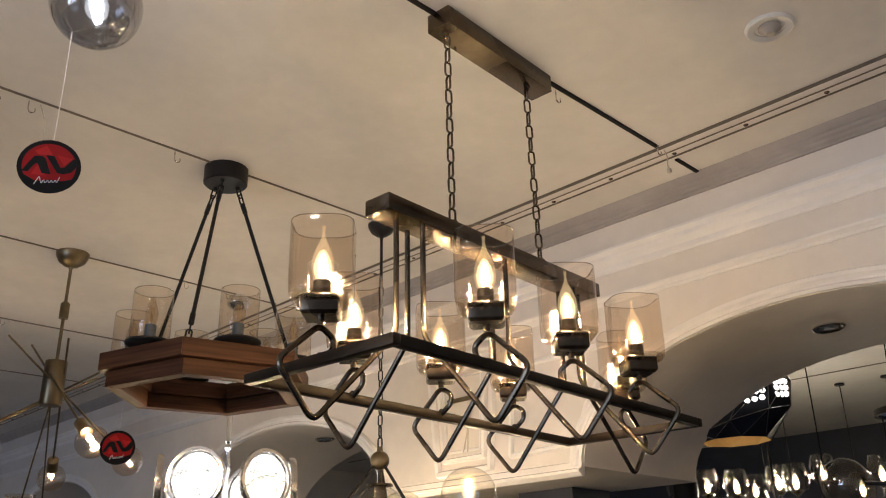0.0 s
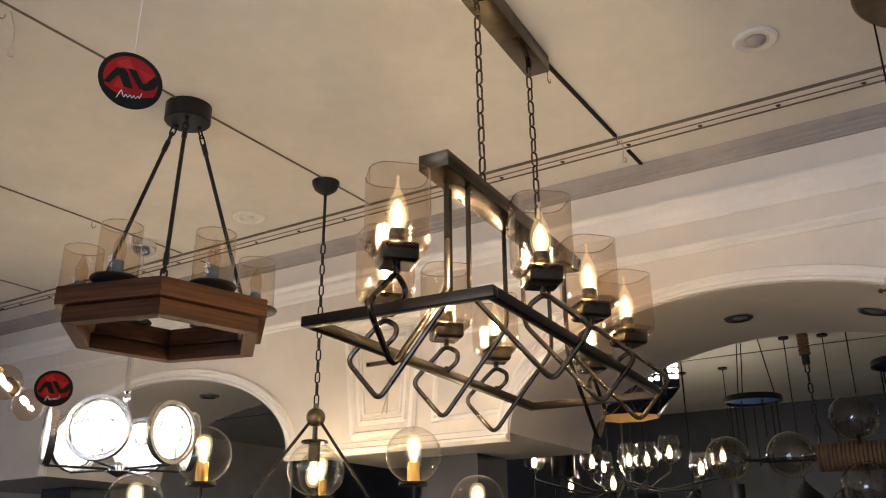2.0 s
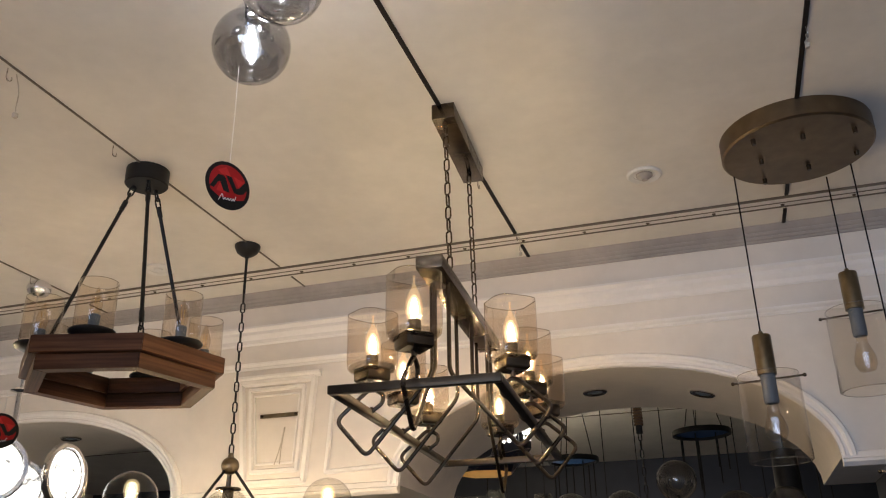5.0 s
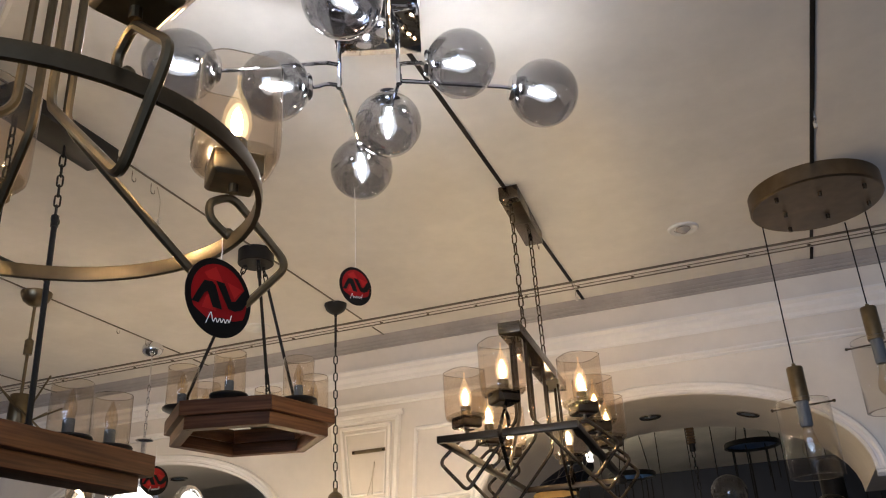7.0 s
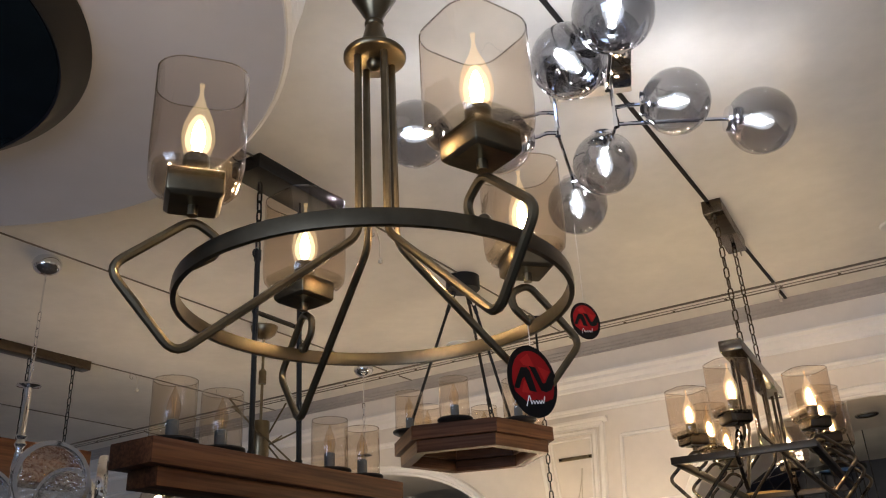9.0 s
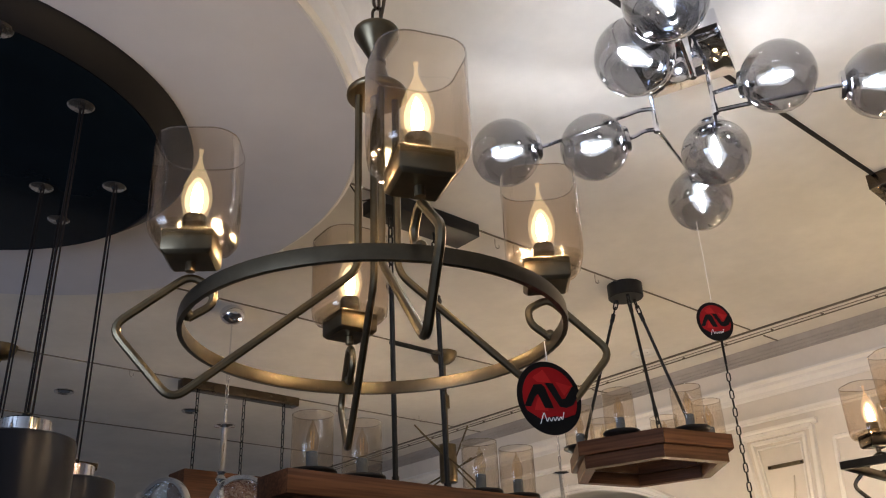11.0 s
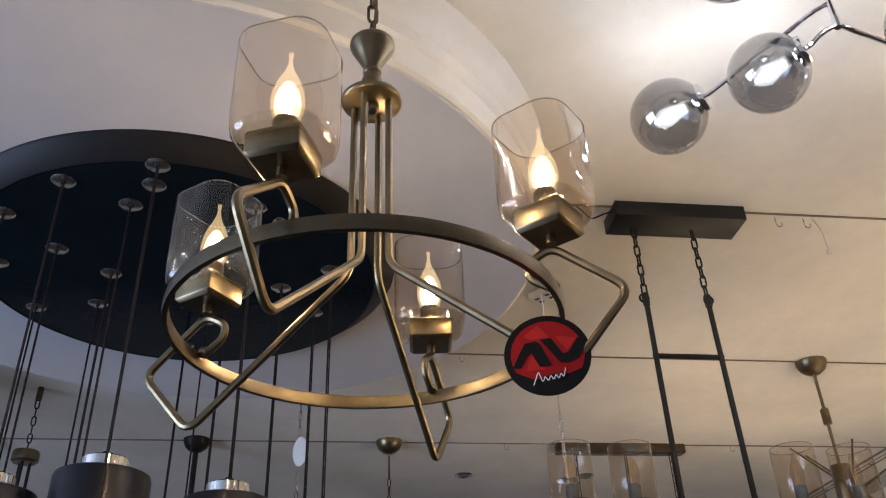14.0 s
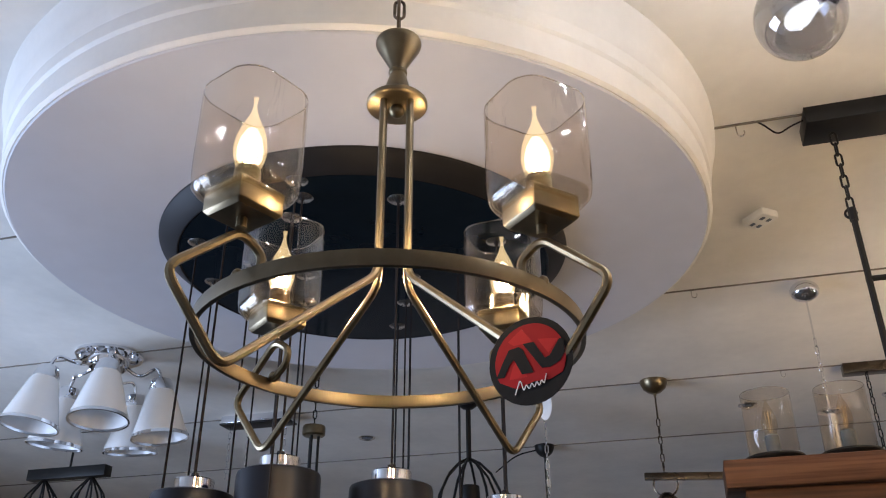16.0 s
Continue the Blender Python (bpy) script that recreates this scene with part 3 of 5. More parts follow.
# ---- the ring chandelier and its kin ----
def tag_disc(x, y, z, turn, top, tilt=0.0, r=0.047):
    """A round card tag on a thread; z is the hole at its upper edge."""
    t = thing("price_tag", at(x, y, z, 0, 0, turn), "round black and red card tag hanging on a thread", "tag", "card tags")
    k = at(0, 0, 0, tilt, 0, 0)
    card = bmesh.new()
    add_lathe(card, [(0, -0.0007), (r, -0.0007), (r, 0.0007), (0, 0.0007)], 40, k @ at(0, 0, -r + 0.006, 90))
    part("card", card, TAGBLACK, t)
    for side in (-1, 1):
        f = k @ at(0, 0, -r + 0.006) @ (Matrix() if side < 0 else pose(0, 0, 0, 0, 0, 180))
        bm = bmesh.new()
        s = r * 0.82
        # the red field is cut by the two black zigzags of the mark
        arc = [(s * 1.03 * math.cos(a), s * 1.03 * math.sin(a)) for a in [radians(208 - 236 * j / 28) for j in range(29)]]
        arc += [(s * 0.55, -s * 0.62), (s * 0.10, -s * 0.60), (-s * 0.40, -s * 0.74)]
        add_prism(bm, arc, 0.0011, 0.0015, f @ pose(0, 0, 0, 90))
        part("red_field", bm, TAGRED, t)
        bm = bmesh.new()
        for pts in ([(-0.62, 0.62), (-0.20, 0.92), (0.10, 0.50), (-0.45, 0.48)], [(0.25, 0.55), (0.85, 0.45), (0.55, 0.10)], [(-0.50, -0.10), (-0.30, 0.12), (-0.10, -0.45), (-0.62, -0.45)]):
            add_prism(bm, [(a * s, b * s) for a, b in pts], 0.00155, 0.0017, f @ pose(0, 0, 0, 90))
        part("bright_facet", bm, TAGBRIGHT, t)
        bm = bmesh.new()
        for pts in ([(-1.00, -0.36), (-0.80, 0.04), (-0.60, 0.38), (-0.30, 0.42), (-0.18, 0.32), (0.10, -0.36), (-0.24, -0.36), (-0.46, 0.08), (-0.58, -0.02), (-0.76, -0.36)],
                    [(-0.18, 0.48), (0.14, 0.48), (0.44, -0.02), (0.58, 0.02), (0.88, 0.44), (1.00, 0.40), (1.02, 0.05), (0.86, -0.18), (0.58, -0.30), (0.34, -0.28)]):
            add_prism(bm, [(a * s, b * s) for a, b in pts], 0.0018, 0.0022, f @ pose(0, 0, 0, 90))
        part("mark", bm, TAGBLACK, t)
        # the small white script under the mark, as one plain stroke
        bm = bmesh.new()
        line = [(-0.46, -0.90), (-0.30, -0.50), (-0.20, -0.84), (-0.12, -0.64), (-0.05, -0.82), (0.04, -0.62), (0.10, -0.80), (0.18, -0.60), (0.24, -0.78), (0.32, -0.58), (0.38, -0.74), (0.46, -0.46)]
        add_tube(bm, fillet([(a * s, -0.0023, b * s) for a, b in line], 0.003, 3), 0.0006, 5, m=f)
        part("print_stroke", bm, TAGWHITE, t)
    bm = bmesh.new()
    add_tube(bm, [(0, 0, -0.003), (0.001, 0, (top - z) * 0.5), (0, 0, top - z)], 0.0007, 5)
    part("thread", bm, TAGWHITE, t)
    return t


LINK = link_mesh("chain_link", 0.040, 0.019, 0.0025, BRONZE)
LINKBLACK = link_mesh("chain_link", 0.040, 0.019, 0.0026, BLACK)
LINKCHROME = link_mesh("chain_link", 0.034, 0.015, 0.002, CHROME)


def ring_chandelier():
    zf = 1.941
    t = thing("ring_chandelier", at(-1.129, -0.672, CEIL), "antique brass ring chandelier with four lit amber glass cups", "chandelier")
    o = zf - CEIL
    bm = bmesh.new()
    add_lathe(bm, [(0.231, -0.009), (0.237, -0.009), (0.238, 0), (0.237, 0.009), (0.231, 0.009), (0.230, 0)], 72, at(-0.003, -0.002, o - 0.002), True)
    part("ring", bm, RINGBRASS, t, smooth=50)
    arm = arm_mesh(0.234, 0.026, 0.360, BRASS)
    for az, spin in ((-26, 4), (64, -18), (154, 20), (244, -12)):
        part("arm", arm, None, t, m=at(0, 0, o, 0, 0, az))
        a = radians(az)
        lit_cup(t, 0.231 * math.cos(a), 0.231 * math.sin(a), o + 0.076, az + spin)
    bm = bmesh.new()
    add_lathe(bm, [(0, 2.292), (0.040, 2.292), (0.0430, 2.295), (0.0430, 2.300), (0.0405, 2.303), (0.0265, 2.306), (0.0245, 2.309), (0.0180, 2.326), (0.0135, 2.342), (0.0118, 2.350), (0.0135, 2.352),
                   (0.0135, 2.356), (0.0118, 2.358), (0.0130, 2.364), (0.0240, 2.386), (0.0322, 2.401), (0.0335, 2.406), (0.0330, 2.410), (0.0300, 2.412), (0.006, 2.413), (0, 2.413)], 32, at(0, 0, -CEIL))
    part("finial", bm, BRASS, t, smooth=50)
    bm = bmesh.new()
    add_ball(bm, (0, 0, 2.287 - CEIL), 0.011, 14, 8)
    part("ball", bm, BRASS, t)
    bm = bmesh.new()
    add_tube(bm, [(0.009 * math.cos(a), 0, 2.420 - CEIL + 0.011 * math.sin(a)) for a in [2 * math.pi * k / 12 for k in range(12)]], 0.0025, 6, True)
    part("loop", bm, BRASS, t)
    chain(t, (0, 0, 2.422 - CEIL), (0, 0, -0.035), LINK, 0.040, 0.0025)
    bm = bmesh.new()
    add_tube(bm, fillet([(0.004, 0, 2.41 - CEIL), (0.020, 0.006, 2.49 - CEIL), (-0.012, -0.004, 2.56 - CEIL), (0.012, 0.004, 2.66 - CEIL), (0, 0, -0.03)], 0.04, 5), 0.0026, 6)
    part("cord", bm, BRONZE, t)
    bm = bmesh.new()
    add_lathe(bm, [(0, -0.055), (0.010, -0.054), (0.045, -0.030), (0.055, -0.004), (0.055, 0.0), (0, 0)], 28)
    part("canopy", bm, BRASS, t)


def rect_chandelier():
    zf = 1.950
    t = thing("linear_chandelier", at(-1.108, 1.272, CEIL, 0, 0, 3.5), "dark bronze rectangular chandelier with eight lit amber glass cups", "chandelier")
    o = zf - CEIL
    hw, hl = 0.170, 0.478
    for y in (-hl, hl):
        bm = bmesh.new()
        add_box(bm, (0, y, o), (2 * hw + 0.018, 0.018, 0.018), 0.0015)
        part("short_frame_bar", bm, FRAMEBRONZE, t)
    for x in (-hw, hw):
        bm = bmesh.new()
        add_box(bm, (x, 0, o), (0.018, 2 * hl - 0.0185, 0.018), 0.0015)
        part("long_frame_bar", bm, FRAMEBRONZE, t)
    arm = arm_mesh(hw, 0.020, 0.302, BRONZE)
    for y in (-0.25, 0, 0.25):
        for az in (0, 180):
            part("arm", arm, None, t, m=at(0, y, o, 0, 0, az))
            s = 1 if az == 0 else -1
            lit_cup(t, s * (hw - 0.006), y, o + 0.072, 45 + 30 * y * s, SOCKET_DARK)
    end = arm_mesh(hl, 0.300, 0.302, BRONZE)
    for az in (90, -90):
        part("arm", end, None, t, m=at(0, 0, o, 0, 0, az))
        lit_cup(t, 0, (hl - 0.006) * (1 if az > 0 else -1), o + 0.072, az + 42, SOCKET_DARK)
    bm = bmesh.new()
    add_box(bm, (0, 0, 2.265 - CEIL), (0.062, 0.70, 0.032), 0.0015)
    part("top_bar", bm, BRONZE, t)
    for y in (-0.14, 0.158):
        bm = bmesh.new()
        add_tube(bm, [(0.012 * math.cos(a), y, 2.287 - CEIL + 0.012 * math.sin(a)) for a in [2 * math.pi * k / 12 for k in range(12)]], 0.003, 6, True)
        part("eye_bolt", bm, BRONZE, t)
        chain(t, (0, y, 2.290 - CEIL), (-0.006, y * 0.97, -0.052), LINK, 0.040, 0.0025)
    bm = bmesh.new()
    add_box(bm, (-0.006, 0.028, -0.023), (0.062, 0.385, 0.046), 0.0015)
    part("canopy", bm, BRONZE, t)
    for y in (-0.14, 0.158):
        bm = bmesh.new()
        add_lathe(bm, [(0, -0.012), (0.006, -0.010), (0.008, 0), (0, 0)], 12, at(-0.006, y, -0.046))
        part("boss", bm, BRONZE, t)


def hexagon(R, turn=0.0):
    return [(R * math.cos(radians(turn + 60 * k)), R * math.sin(radians(turn + 60 * k))) for k in range(6)]


def glass_tube_mesh(name, r, h, mat, foot=True):
    bm = bmesh.new()
    add_lathe(bm, [(r - 0.010, 0.0), (r - 0.003, 0.001), (r, 0.004), (r, h), (r - 0.0012, h + 0.0015)], 32)
    return mesh_of(name, bm, mat, 50)


def glass_rim_mesh(r, h):
    bm = bmesh.new()
    add_tube(bm, [(r * math.cos(2 * math.pi * k / 28), r * math.sin(2 * math.pi * k / 28), h) for k in range(28)], 0.0011, 6, True)
    return mesh_of("glass_rim", bm, RIMGLASS)


HEXGLASS = glass_tube_mesh("glass_cylinder", 0.050, 0.135, PALEAMBER)
HEXRIM = glass_rim_mesh(0.0487, 0.136)


def candle_meshes():
    bm = bmesh.new()
    add_lathe(bm, [(0, 0), (0.046, 0), (0.058, 0.006), (0.060, 0.010), (0.058, 0.014), (0, 0.012)], 32)
    dish = mesh_of("dish", bm, BLACK)
    bm = bmesh.new()
    add_lathe(bm, [(0, 0), (0.0145, 0), (0.0145, 0.045), (0.012, 0.047), (0, 0.047)], 16)
    sleeve = mesh_of("candle_sleeve", bm, CANDLE)
    bm = bmesh.new()
    add_lathe(bm, [(0.011, 0), (0.015, 0.014), (0.0165, 0.026), (0.0145, 0.040), (0.009, 0.056), (0.004, 0.068), (0.001, 0.078), (0, 0.079)], 14)
    bulb = mesh_of("bulb", bm, clear_glass("unlit_bulb_glass", (0.955, 0.89, 0.80), 0.07))
    bm = bmesh.new()
    for k in range(4):
        a = math.pi / 2 * k
        add_tube(bm, [(0.003 * math.cos(a), 0.003 * math.sin(a), 0.006), (0.006 * math.cos(a), 0.006 * math.sin(a), 0.05)], 0.0006, 4)
    wire = mesh_of("filament", bm, GOLDLEAF)
    return dish, sleeve, bulb, wire


DISH, SLEEVE, DEADBULB, DEADWIRE = candle_meshes()


def candle_cup(parent, x, y, z, tilt=0.0):
    part("dish", DISH, None, parent, m=at(x, y, z, tilt))
    g = part("glass_cylinder", HEXGLASS, None, parent, "pale amber glass cylinder", at(x, y, z + 0.012, tilt))
    part("glass_rim", HEXRIM, None, g)
    part("candle_sleeve", SLEEVE, None, parent, m=at(x, y, z + 0.012))
    b = part("bulb", DEADBULB, None, parent, "unlit candle bulb", at(x, y, z + 0.059))
    part("filament", DEADWIRE, None, b)


def rod_with_links(parent, p0, p1, low, high, mat, link, r=0.0055):
    """A thin rod from p0 up to p1 with a short run of links at either end."""
    p0, p1 = Vector(p0), Vector(p1)
    d = (p1 - p0).normalized()
    a, b = p0 + d * low, p1 - d * high
    bm = bmesh.new()
    add_tube(bm, [a, b], r, 8)
    add_tube(bm, [a - d * 0.002, a + d * 0.030], r * 1.35, 8)
    add_tube(bm, [b - d * 0.030, b + d * 0.002], r * 1.35, 8)
    part("rod", bm, mat, parent)
    if low:
        chain(parent, p0, a, link, 0.036, 0.0026)
    if high:
        chain(parent, b, p1, link, 0.036, 0.0026)


def hex_chandelier():
    t = thing("hexagonal_chandelier", at(-2.075, 1.173, CEIL), "walnut hexagon chandelier with six unlit glass candle cups", "chandelier")
    turn = -43.5
    zt = 2.200 - CEIL
    for R, Ri, z0, z1, lab in ((0.288, 0.214, zt - 0.046, zt, "walnut upper board"), (0.266, 0.226, zt - 0.086, zt - 0.0465, "walnut lower board")):
        o, i = hexagon(R, turn), hexagon(Ri, turn)
        for k in range(6):
            a, b = Vector((*o[k], 0)), Vector((*o[(k + 1) % 6], 0))
            mid, d = (a + b) / 2, (b - a)
            L, ap, api = d.length, R * math.cos(math.pi / 6), Ri * math.cos(math.pi / 6)
            Li = L * Ri / R
            bm = bmesh.new()
            add_prism(bm, [(-L / 2 + 0.0004, 0), (L / 2 - 0.0004, 0), (Li / 2 - 0.0004, api - ap), (-Li / 2 + 0.0004, api - ap)][::-1], z0, z1)
            bmesh.ops.bevel(bm, geom=list(bm.edges), offset=0.0012, segments=1, affect="EDGES")
            az = math.degrees(math.atan2(mid.y, mid.x))
            part("board", bm, WALNUT[0], t, m=at(mid.x, mid.y, 0, 0, 0, az - 90))
    for k in range(6):
        a = radians(turn + 30 + 60 * k)
        candle_cup(t, 0.222 * math.cos(a), 0.222 * math.sin(a), zt)
    for az in (turn, turn + 120, turn + 240):
        a = radians(az)
        p0 = (0.245 * math.cos(a), 0.245 * math.sin(a), zt + 0.004)
        rod_with_links(t, p0, (0.038 * math.cos(a), 0.038 * math.sin(a), -0.056), 0.05, 0.05, BLACK, LINKBLACK)
    bm = bmesh.new()
    add_lathe(bm, [(0, -0.052), (0.060, -0.052), (0.064, -0.048), (0.064, 0.0), (0, 0)], 36)
    part("canopy", bm, BLACK, t)
    for az in (turn, turn + 120, turn + 240):
        a = radians(az)
        bm = bmesh.new()
        add_lathe(bm, [(0, -0.062), (0.006, -0.062), (0.007, -0.052), (0, -0.052)], 10, at(0.038 * math.cos(a), 0.038 * math.sin(a), 0))
        part("boss", bm, BLACK, t)


def beam_chandelier():
    t = thing("beam_chandelier", at(-2.065, 0.178, CEIL), "walnut beam chandelier with four unlit glass candle cups", "chandelier")
    zt = 1.972 - CEIL
    bm = bmesh.new()
    add_box(bm, (0, 0, zt - 0.0275), (0.135, 0.90, 0.055), 0.002)
    part("upper_beam", bm, WALNUT[1], t)
    bm = bmesh.new()
    add_box(bm, (0, 0, zt - 0.0755), (0.095, 0.83, 0.040), 0.002)
    part("lower_beam", bm, WALNUT[1], t)
    for y in (-0.345, -0.2, 0.2, 0.345):
        candle_cup(t, 0, y, zt)
    for y in (-0.088, 0.088):
        rod_with_links(t, (-0.01, y, zt - 0.003), (-0.024, y * 0.95, -0.052), 0.0, 0.21, BLACK, LINKBLACK, 0.0072)
        bm = bmesh.new()
        add_tube(bm, [(-0.022, y + 0.012 * math.cos(a), -0.272 + 0.012 * math.sin(a)) for a in [2 * math.pi * k / 14 for k in range(14)]], 0.003, 6, True)
        part("rod_eye", bm, BLACK, t)
    bm = bmesh.new()
    add_tube(bm, [(-0.018, -0.092, 2.362 - CEIL), (-0.018, 0.092, 2.362 - CEIL)], 0.0068, 8)
    part("cross_bar", bm, BLACK, t)
    bm = bmesh.new()
    add_box(bm, (-0.022, 0.04, -0.022), (0.105, 0.37, 0.044), 0.0015)
    part("canopy", bm, BLACK, t)


def globe_mesh(name, r, mat, mouth=0.35):
    """A blown globe with an open mouth at its lower pole."""
    bm = bmesh.new()
    a0 = math.asin(mouth)
    n = 16
    ang = [a0 + (math.pi - a0) * k / n for k in range(n + 1)]
    outer = [(r * math.sin(a), -r * math.cos(a)) for a in ang]
    outer[-1] = (0, r)
    add_lathe(bm, outer, 32)
    return mesh_of(name, bm, mat, 60)


SMOKEGLOBE = globe_mesh("globe", 0.078, SMOKE)


def smoked_globe_lamp():
    base = Vector((-1.126, 0.180, CEIL))
    t = thing("globe_ceiling_lamp", Matrix.Translation(base), "chrome branching ceiling lamp with lit smoked glass globes", "ceiling lamp")
    bm = bmesh.new()
    add_box(bm, (0, 0, -0.021), (0.20, 0.20, 0.042), 0.003, pose(0, 0, 0, 0, 0, 20.8))
    part("canopy", bm, CHROME, t)
    bm = bmesh.new()
    add_lathe(bm, [(0, 0.0), (0.028, 0.0), (0.031, 0.004), (0.031, 0.020), (0.028, 0.022), (0.012, 0.024), (0, 0.024)], 20)
    cap = mesh_of("cap", bm, CHROME)
    bm = bmesh.new()
    add_lathe(bm, [(0, 0.0), (0.011, 0.0), (0.0125, 0.010), (0.0165, 0.030), (0.020, 0.046), (0.017, 0.060), (0.009, 0.070), (0, 0.073)], 10)
    bm.transform(Matrix.Diagonal((1.05, 1.05, 1.0, 1)))
    lamp = mesh_of("bulb", bm, COOLHALO)
    bm = bmesh.new()
    add_lathe(bm, [(0, 0.006), (0.005, 0.008), (0.0085, 0.024), (0.0105, 0.038), (0.0085, 0.050), (0, 0.058)], 14)
    core = mesh_of("filament", bm, GLOWCOOL)
    bm = bmesh.new()
    add_lathe(bm, [(0, 0.003), (0.0075, 0.005), (0.0125, 0.025), (0.0150, 0.040), (0.0125, 0.053), (0.006, 0.060), (0, 0.063)], 14)
    inner = mesh_of("glow_shell", bm, COOLHALO)
    bm = bmesh.new()
    add_lathe(bm, [(0, -0.004), (0.0105, -0.004), (0.0105, 0.022), (0, 0.022)], 12)
    holder = mesh_of("lamp_holder", bm, NICKEL)
    hubs = [(-1.224, 0.189, 2.638), (-1.087, 0.210, 2.622), (-1.055, 0.085, 2.640)]
    for h in hubs:
        p = Vector(h) - base
        bm = bmesh.new()
        add_tube(bm, [(p.x, p.y, -0.03), (p.x, p.y, p.z - 0.004)], 0.0055, 8)
        add_tube(bm, [(p.x, p.y, p.z - 0.008), (p.x, p.y, p.z + 0.016)], 0.0072, 8)
        part("stem", bm, CHROME, t)
    # globe centre, its hub, height of the branch over the hub, whether it hangs
    globes = [((-0.955, 0.253, 2.655), 1, 0.045, 0), ((-0.804, 0.382, 2.612), 1, 0.0, 0), ((-1.168, 0.329, 2.600), 1, 0.0, 1), ((-1.300, 0.455, 2.578), 0, 0.0, 1),
              ((-1.468, -0.053, 2.606), 0, 0.055, 0), ((-1.338, 0.103, 2.615), 0, 0.0, 0), ((-1.066, -0.100, 2.604), 2, 0.03, 0), ((-0.941, -0.170, 2.619), 2, 0.0, 0)]
    for g, h, up, hang in globes:
        p = Vector(g) - base
        a = Vector(hubs[h]) - base + Vector((0, 0, up))
        out = p - a
        out.z = 0
        out.normalize()
        d = (Vector((0, 0, -1)) + out * 0.25).normalized() if hang else (out + Vector((0, 0, -0.12))).normalized()
        neck = p - d * 0.072
        q = d.to_track_quat("Z", "Y").to_matrix().to_4x4()
        bm = bmesh.new()
        pts = [a, Vector((neck.x, neck.y, a.z)) - out * 0.01, neck + Vector((0, 0, 0.004))] if hang else [a, a + out * 0.03, neck - d * 0.02, neck]
        add_tube(bm, fillet(pts, 0.03, 5), 0.005, 8)
        part("branch", bm, CHROME, t)
        part("cap", cap, None, t, m=Matrix.Translation(neck - d * 0.008) @ q)
        part("globe", SMOKEGLOBE, None, t, "smoked glass globe", Matrix.Translation(p) @ q)
        part("lamp_holder", holder, None, t, m=Matrix.Translation(neck + d * 0.012) @ q)
        b = part("bulb", lamp, None, t, "lit cool white bulb", Matrix.Translation(neck + d * 0.030) @ q)
        part("filament", core, None, b)
        part("glow_shell", inner, None, b)


def cluster_pendant():
    c = Vector((-0.187, 1.600, CEIL))
    t = thing("cluster_pendant", Matrix.Translation(c), "round bronze ceiling plate with three clear glass cylinder pendants", "pendant lamp")
    bm = bmesh.new()
    add_lathe(bm, [(0, -0.058), (0.203, -0.058), (0.209, -0.053), (0.209, 0.0), (0, 0)], 64)
    part("canopy", bm, BRONZEPLATE, t, smooth=30)
    glass = glass_tube_mesh("glass_cylinder", 0.082, 0.235, LUSTRE)
    rim, foot = glass_rim_mesh(0.0807, 0.236), glass_rim_mesh(0.076, 0.001)
    for (x, y, zc) in ((-0.362, 1.700, 2.240), (-0.092, 1.80, 2.431), (-0.030, 1.735, 1.985)):
        p = Vector((x, y, zc)) - c
        bm = bmesh.new()
        add_tube(bm, [p, (p.x, p.y, -0.056)], 0.0022, 6)
        part("cord", bm, CABLE, t)
        bm = bmesh.new()
        add_lathe(bm, [(0, 0.010), (0.006, 0.010), (0.007, 0.0), (0.024, -0.002), (0.026, -0.006), (0.026, -0.115), (0, -0.115)], 24, Matrix.Translation(p))
        part("cap", bm, BRASS, t)
        bm = bmesh.new()
        add_tube(bm, [p + Vector((-0.093, 0.02, -0.128)), p + Vector((0.093, -0.02, -0.128))], 0.003, 6)
        for s in (-1, 1):
            add_ball(bm, p + Vector((0.093 * s, -0.02 * s, -0.128)), 0.0055, 8, 6)
        part("cross_pin", bm, BRONZE, t)
        bm = bmesh.new()
        add_lathe(bm, [(0, -0.1155), (0.020, -0.1155), (0.020, -0.19), (0.017, -0.195), (0, -0.195)], 20, Matrix.Translation(p))
        part("lamp_holder", bm, CANDLE, t)
        bm = bmesh.new()
        add_lathe(bm, [(0, -0.30), (0.02, -0.295), (0.030, -0.275), (0.029, -0.255), (0.018, -0.225), (0.013, -0.195), (0, -0.195)], 20, Matrix.Translation(p))
        part("bulb", bm, DEADBULB.materials[0], t, "unlit glass bulb")
        g = part("glass_cylinder", glass, None, t, "clear iridescent glass cylinder", Matrix.Translation(p + Vector((0, 0, -0.352))))
        part("glass_rim", rim, None, g)
        part("glass_rim", foot, None, g)
    for a in range(7):
        bm = bmesh.new()
        r = 0.10 if a % 2 else 0.17
        add_lathe(bm, [(0, -0.074), (0.006, -0.074), (0.007, -0.057), (0, -0.057)], 10, at(r * math.cos(a * 0.9 + 0.3), r * math.sin(a * 0.9 + 0.3), 0))
        part("boss", bm, BRONZE, t)


ring_chandelier()
rect_chandelier()
hex_chandelier()
beam_chandelier()
smoked_globe_lamp()
cluster_pendant()
tag_disc(-1.025, -0.484, 1.902, 75, 1.936)
tag_disc(-1.304, 0.423, 2.291, 65, 2.51)
tag_disc(-2.352, 1.065, 2.045, 62, 2.115)


